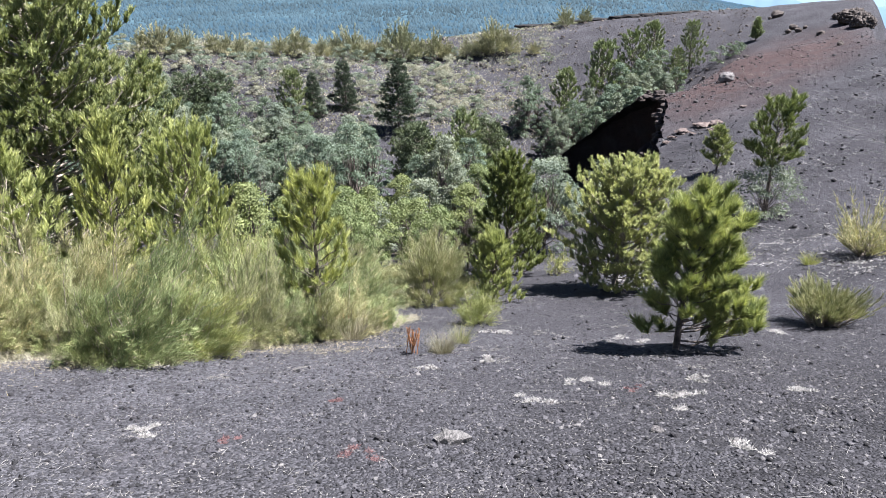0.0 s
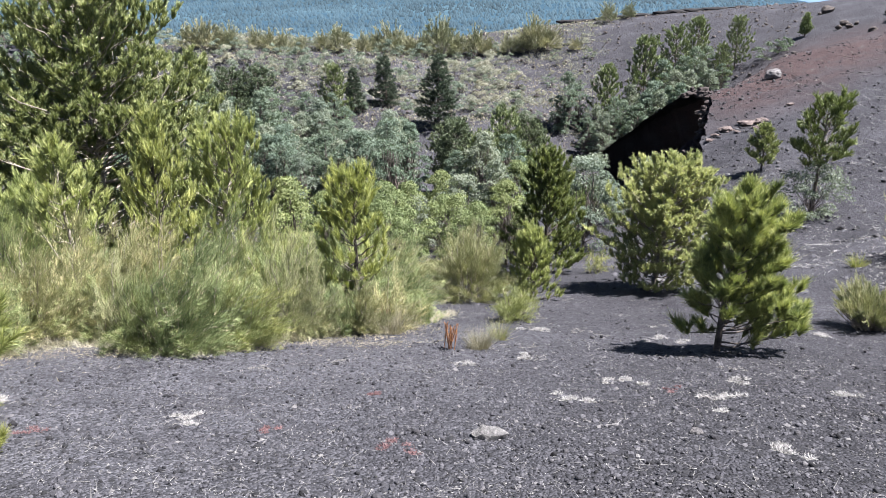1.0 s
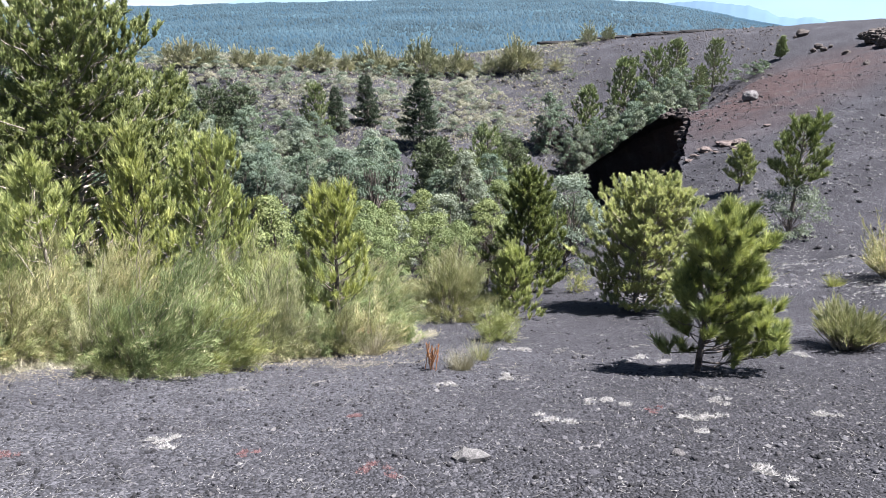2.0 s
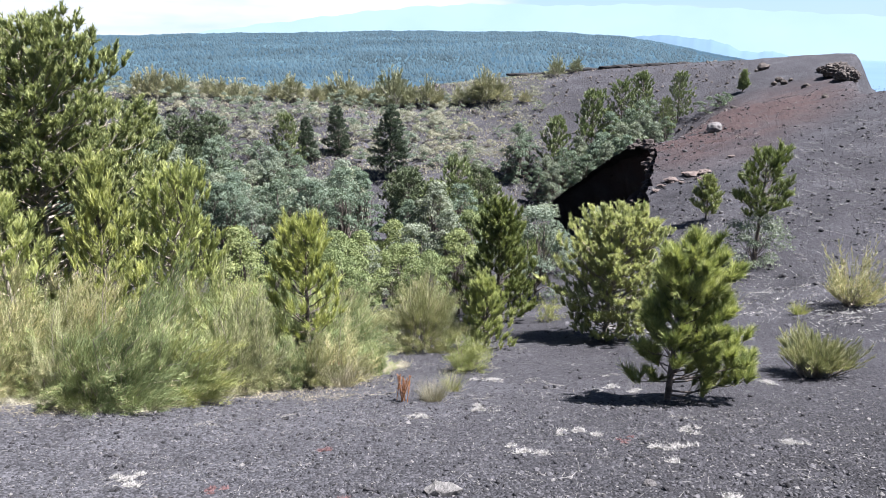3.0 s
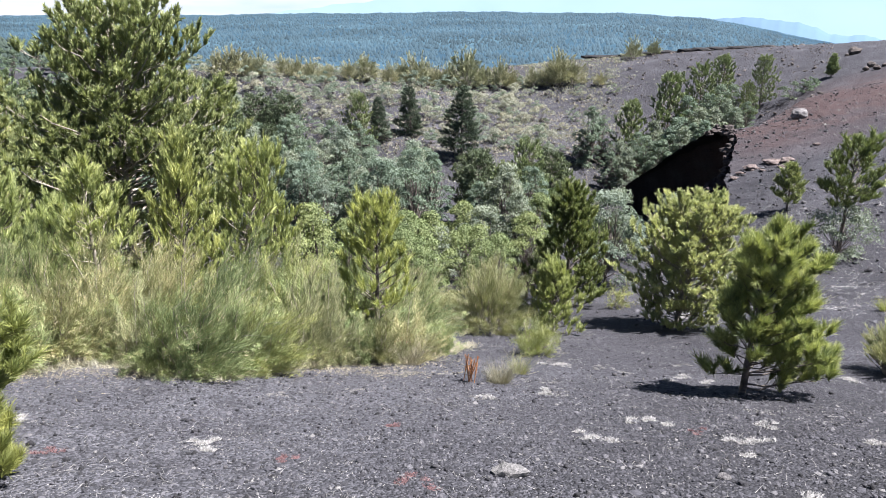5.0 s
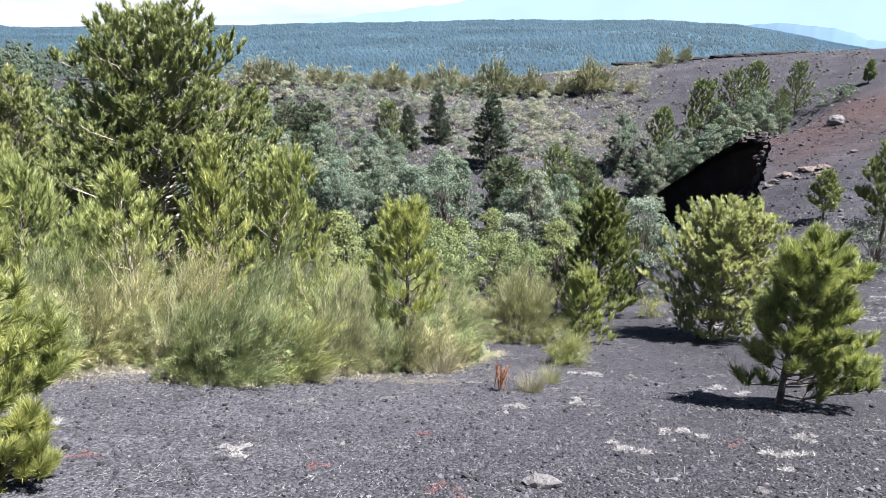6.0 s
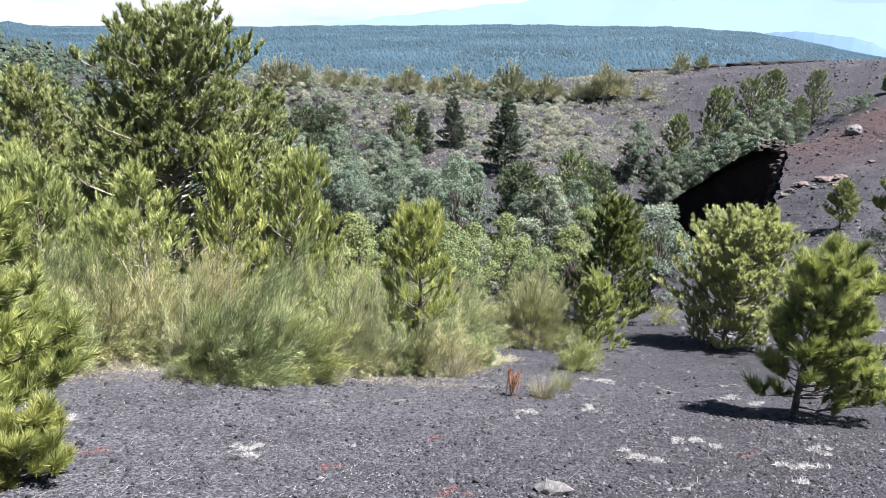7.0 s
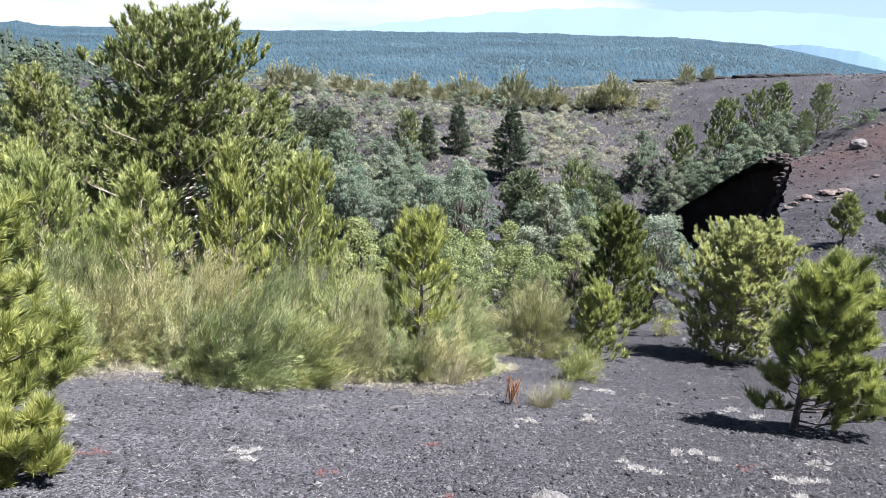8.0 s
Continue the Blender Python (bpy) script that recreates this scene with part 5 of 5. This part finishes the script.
TREES = "trees of the crater bowl"
plant_row(firs, [(-7.84, 47.66, 0.56), (-5.92, 48.74, 0.64), (-2.36, 45.2, 0.88)], TREES, rng)
away(*firs)
plant_row(olive, [(8.18, 49.0, 1.28), (10.65, 50.0, 1.56), (12.86, 51.0, 1.37), (14.39, 52.0, 1.16), (16.6, 51.0, 0.91), (15.44, 50.0, 0.73), (2.5, 33.9, 1.3)], TREES, rng)
plant_row(silver, [(5.54, 48.0, 1.35), (7.25, 47.0, 1.02), (8.63, 46.0, 1.36), (9.86, 47.0, 1.27), (10.67, 47.0, 1.52), (11.32, 46.0, 1.39), (12.72, 47.0, 1.34), (13.51, 49.0, 1.39), (14.24, 48.0, 0.9), (15.23, 49.0, 0.68), (6.61, 46, 0.92), (7.55, 45.5, 1.15), (8.46, 48, 1.12), (9.69, 49, 1.18), (9.47, 45.5, 1.28), (10.08, 46.5, 1.41), (10.71, 45.5, 1.39), (11.58, 49, 1.54), (12.11, 48, 1.35), (13.1, 50, 1.17), (11.86, 45.5, 1.39), (13.8, 48.5, 1.09), (14.52, 50, 1.04), (16.0, 50.5, 0.56), (6.41, 49, 0.98), (5.05, 48, 0.77)], TREES, rng)
scatter(silver, TREES, 16, -19, -8, 38, 48, 0.9, 1.2, 11)
scatter(olive, TREES, 8, -22, -8, 36, 47, 0.8, 1.1, 12)
scatter(silver, TREES, 22, -17, -8, 30, 42, 1.0, 1.7, 1)
scatter(dark, TREES, 8, -20, -9, 36, 45, 0.7, 1.0, 2)
scatter(silver, TREES, 30, -9, -2.5, 26, 41, 0.9, 1.35, 3)
scatter(olive, TREES, 9, -2, 4, 22, 33, 0.6, 0.95, 4)
scatter(dark, TREES, 7, -1.5, 4, 24, 36, 0.5, 0.8, 18)
scatter(silver, TREES, 8, -1, 4, 18, 30, 0.7, 0.95, 5)
scatter(light, TREES, 8, -2.2, 1.0, 14.5, 19, 0.8, 1.1, 6)
scatter(light, TREES, 7, -4.2, -1.8, 12.5, 17, 0.8, 1.1, 7)
scatter(olive, TREES, 12, -30, -12, 20, 42, 1.0, 1.5, 9)
scatter(silver, TREES, 10, -26, -10, 18, 36, 0.9, 1.4, 10)
rough_olive = [pine("pine", 83 + i, 3.4, 1.2, 0.16, 0.07, 5, first=0.08, gap=0.14, rise=28, taper=0.5, shoot=0.24, up=0.8, brush=1.2, end_shoots=2, fine=False, close=1.4, material=M_PINE_OLIVE, label="olive-green pine in the crater bowl") for i in range(2)]
scatter(rough_olive, TREES, 16, -62, -24, 42, 85, 1.1, 1.9, 14, -0.5)
pale = [leafy("silvery_tree", 57 + i, 2.2, 1.8, 6000, 0.048, M_SILVER_PALE, "pale silvery young tree in the crater bowl", clumps=34, low=0.02, cone=0.4) for i in range(2)]
plant_row(pale, [(2.5, 17.2, 1.08), (4.4, 21.5, 0.85), (4.8, 21.3, 0.8), (2.9, 19.0, 1.0), (-0.4, 18.5, 0.95), (0.6, 19.5, 1.0), (-1.6, 17.2, 0.9)], TREES, rng)
away(*pale)
grove = [leafy("tree", 64 + i, 4.2, 2.8, 1200, 0.20, M_GROVE, "dark green tree in the woods beside the crater", clumps=24, cone=0.4) for i in range(3)]
scatter(grove, "woods beside the crater", 46, -54, -24, 40, 76, 0.7, 1.25, 15, -0.5)
scatter(grove, "woods beside the crater", 46, -80, -50, 80, 99, 0.8, 1.25, 16, -0.53)
scatter(grove, "woods beside the crater", 30, -62, -26, 62, 95, 0.45, 0.75, 17, -0.45)
away(*grove)
away(*silver, *light, *dark, *olive, *rough_olive)

# ---- rim bushes ----
rimk = [broom("bush", 90 + i, 2.15, 2.75, 150, 60, 0.03, M_SCRUB, "rounded grey-olive bush on the crater rim", dead=0, wind=0.03, lumps=0.22) for i in range(4)]
plant_row(rimk, [(-21.28, 59.94, 1.0), (-19.33, 60.04, 0.83), (-17.51, 60.59, 0.71), (-14.96, 59.17, 0.72), (-10.99, 61.31, 0.93), (-9.23, 61.59, 0.68), (-7.1, 63.53, 1.09), (-5.52, 64.68, 0.72), (-3.07, 65.06, 1.41), (-0.29, 65.07, 0.99), (2.56, 64.48, 0.71), (4.55, 64.54, 1.18), (5.72, 64.38, 0.89), (7.83, 63.38, 0.46), (-16.38, 60.51, 0.67), (-13.79, 59.75, 0.6), (-12.32, 61.22, 0.68), (-8.4, 63.85, 0.78), (-6.44, 65.39, 0.72), (-4.52, 65.31, 0.83), (-1.73, 65.12, 0.79), (0.76, 64.67, 0.65), (3.61, 64.52, 0.79), (-20.03, 59.49, 0.73), (-22.6, 59.95, 0.83), (11.4, 69.94, 0.78), (13.4, 71.0, 0.6)], "bushes on the crater rim", rng)
scrubk = [leafy("bush", 96 + i, 1.1, 1.8, 1700, 0.062, (M_SCRUB_PALE, M_SILVER_PALE)[i % 2], ("low grey-olive bush on the crater wall", "low silvery bush on the crater wall")[i % 2], "shrub", 12, 0.05) for i in range(4)]
scatter(scrubk, "scrub on the bowl's far wall", 190, -30, 3, 47, 66, 0.5, 1.3, 22)
scatter(scrubk, "scrub on the bowl's far wall", 70, -2, 9, 48, 66, 0.25, 0.7, 23)
away(*rimk, *scrubk)

# ---- far woods: many trees on the distant ridge ----
def far_trees(n, seed):
    r = np.random.default_rng(seed)
    bear, t = r.uniform(-32, 46, n), r.random(n) ** 0.85
    d = 420 * (3300 / 420) ** t
    b = np.radians(bear)
    x, y = -np.sin(b) * d, np.cos(b) * d
    z = ridge_z(bear, t)
    h = r.uniform(2.5, 7.5, n) * (0.7 + 0.4 * t) * (1 - 0.4 * (t > 0.9))
    w = h * r.uniform(0.3, 0.6, n)
    ang = np.arange(5) * 1.2566
    ring = np.stack([np.cos(ang), np.sin(ang), np.full(5, 0.12)], 1)
    v = np.concatenate([ring[None] * np.stack([w, w, h], 1)[:, None], np.stack([0 * h, 0 * h, h], 1)[:, None]], 1) + np.stack([x, y, z - 1.0], 1)[:, None]
    tri = np.array([[k, (k + 1) % 5, 5] for k in range(5)])
    f = (np.arange(n) * 6)[:, None, None] + tri
    tagged(new("far_woods", mesh_of("far_woods", v.reshape(-1, 3), f.reshape(-1, 3), M_HAZED_TREE)), "distant woods covering the ridge, haze-tinted bluish green", "woods", kind="stuff")


far_trees(40000, 5)
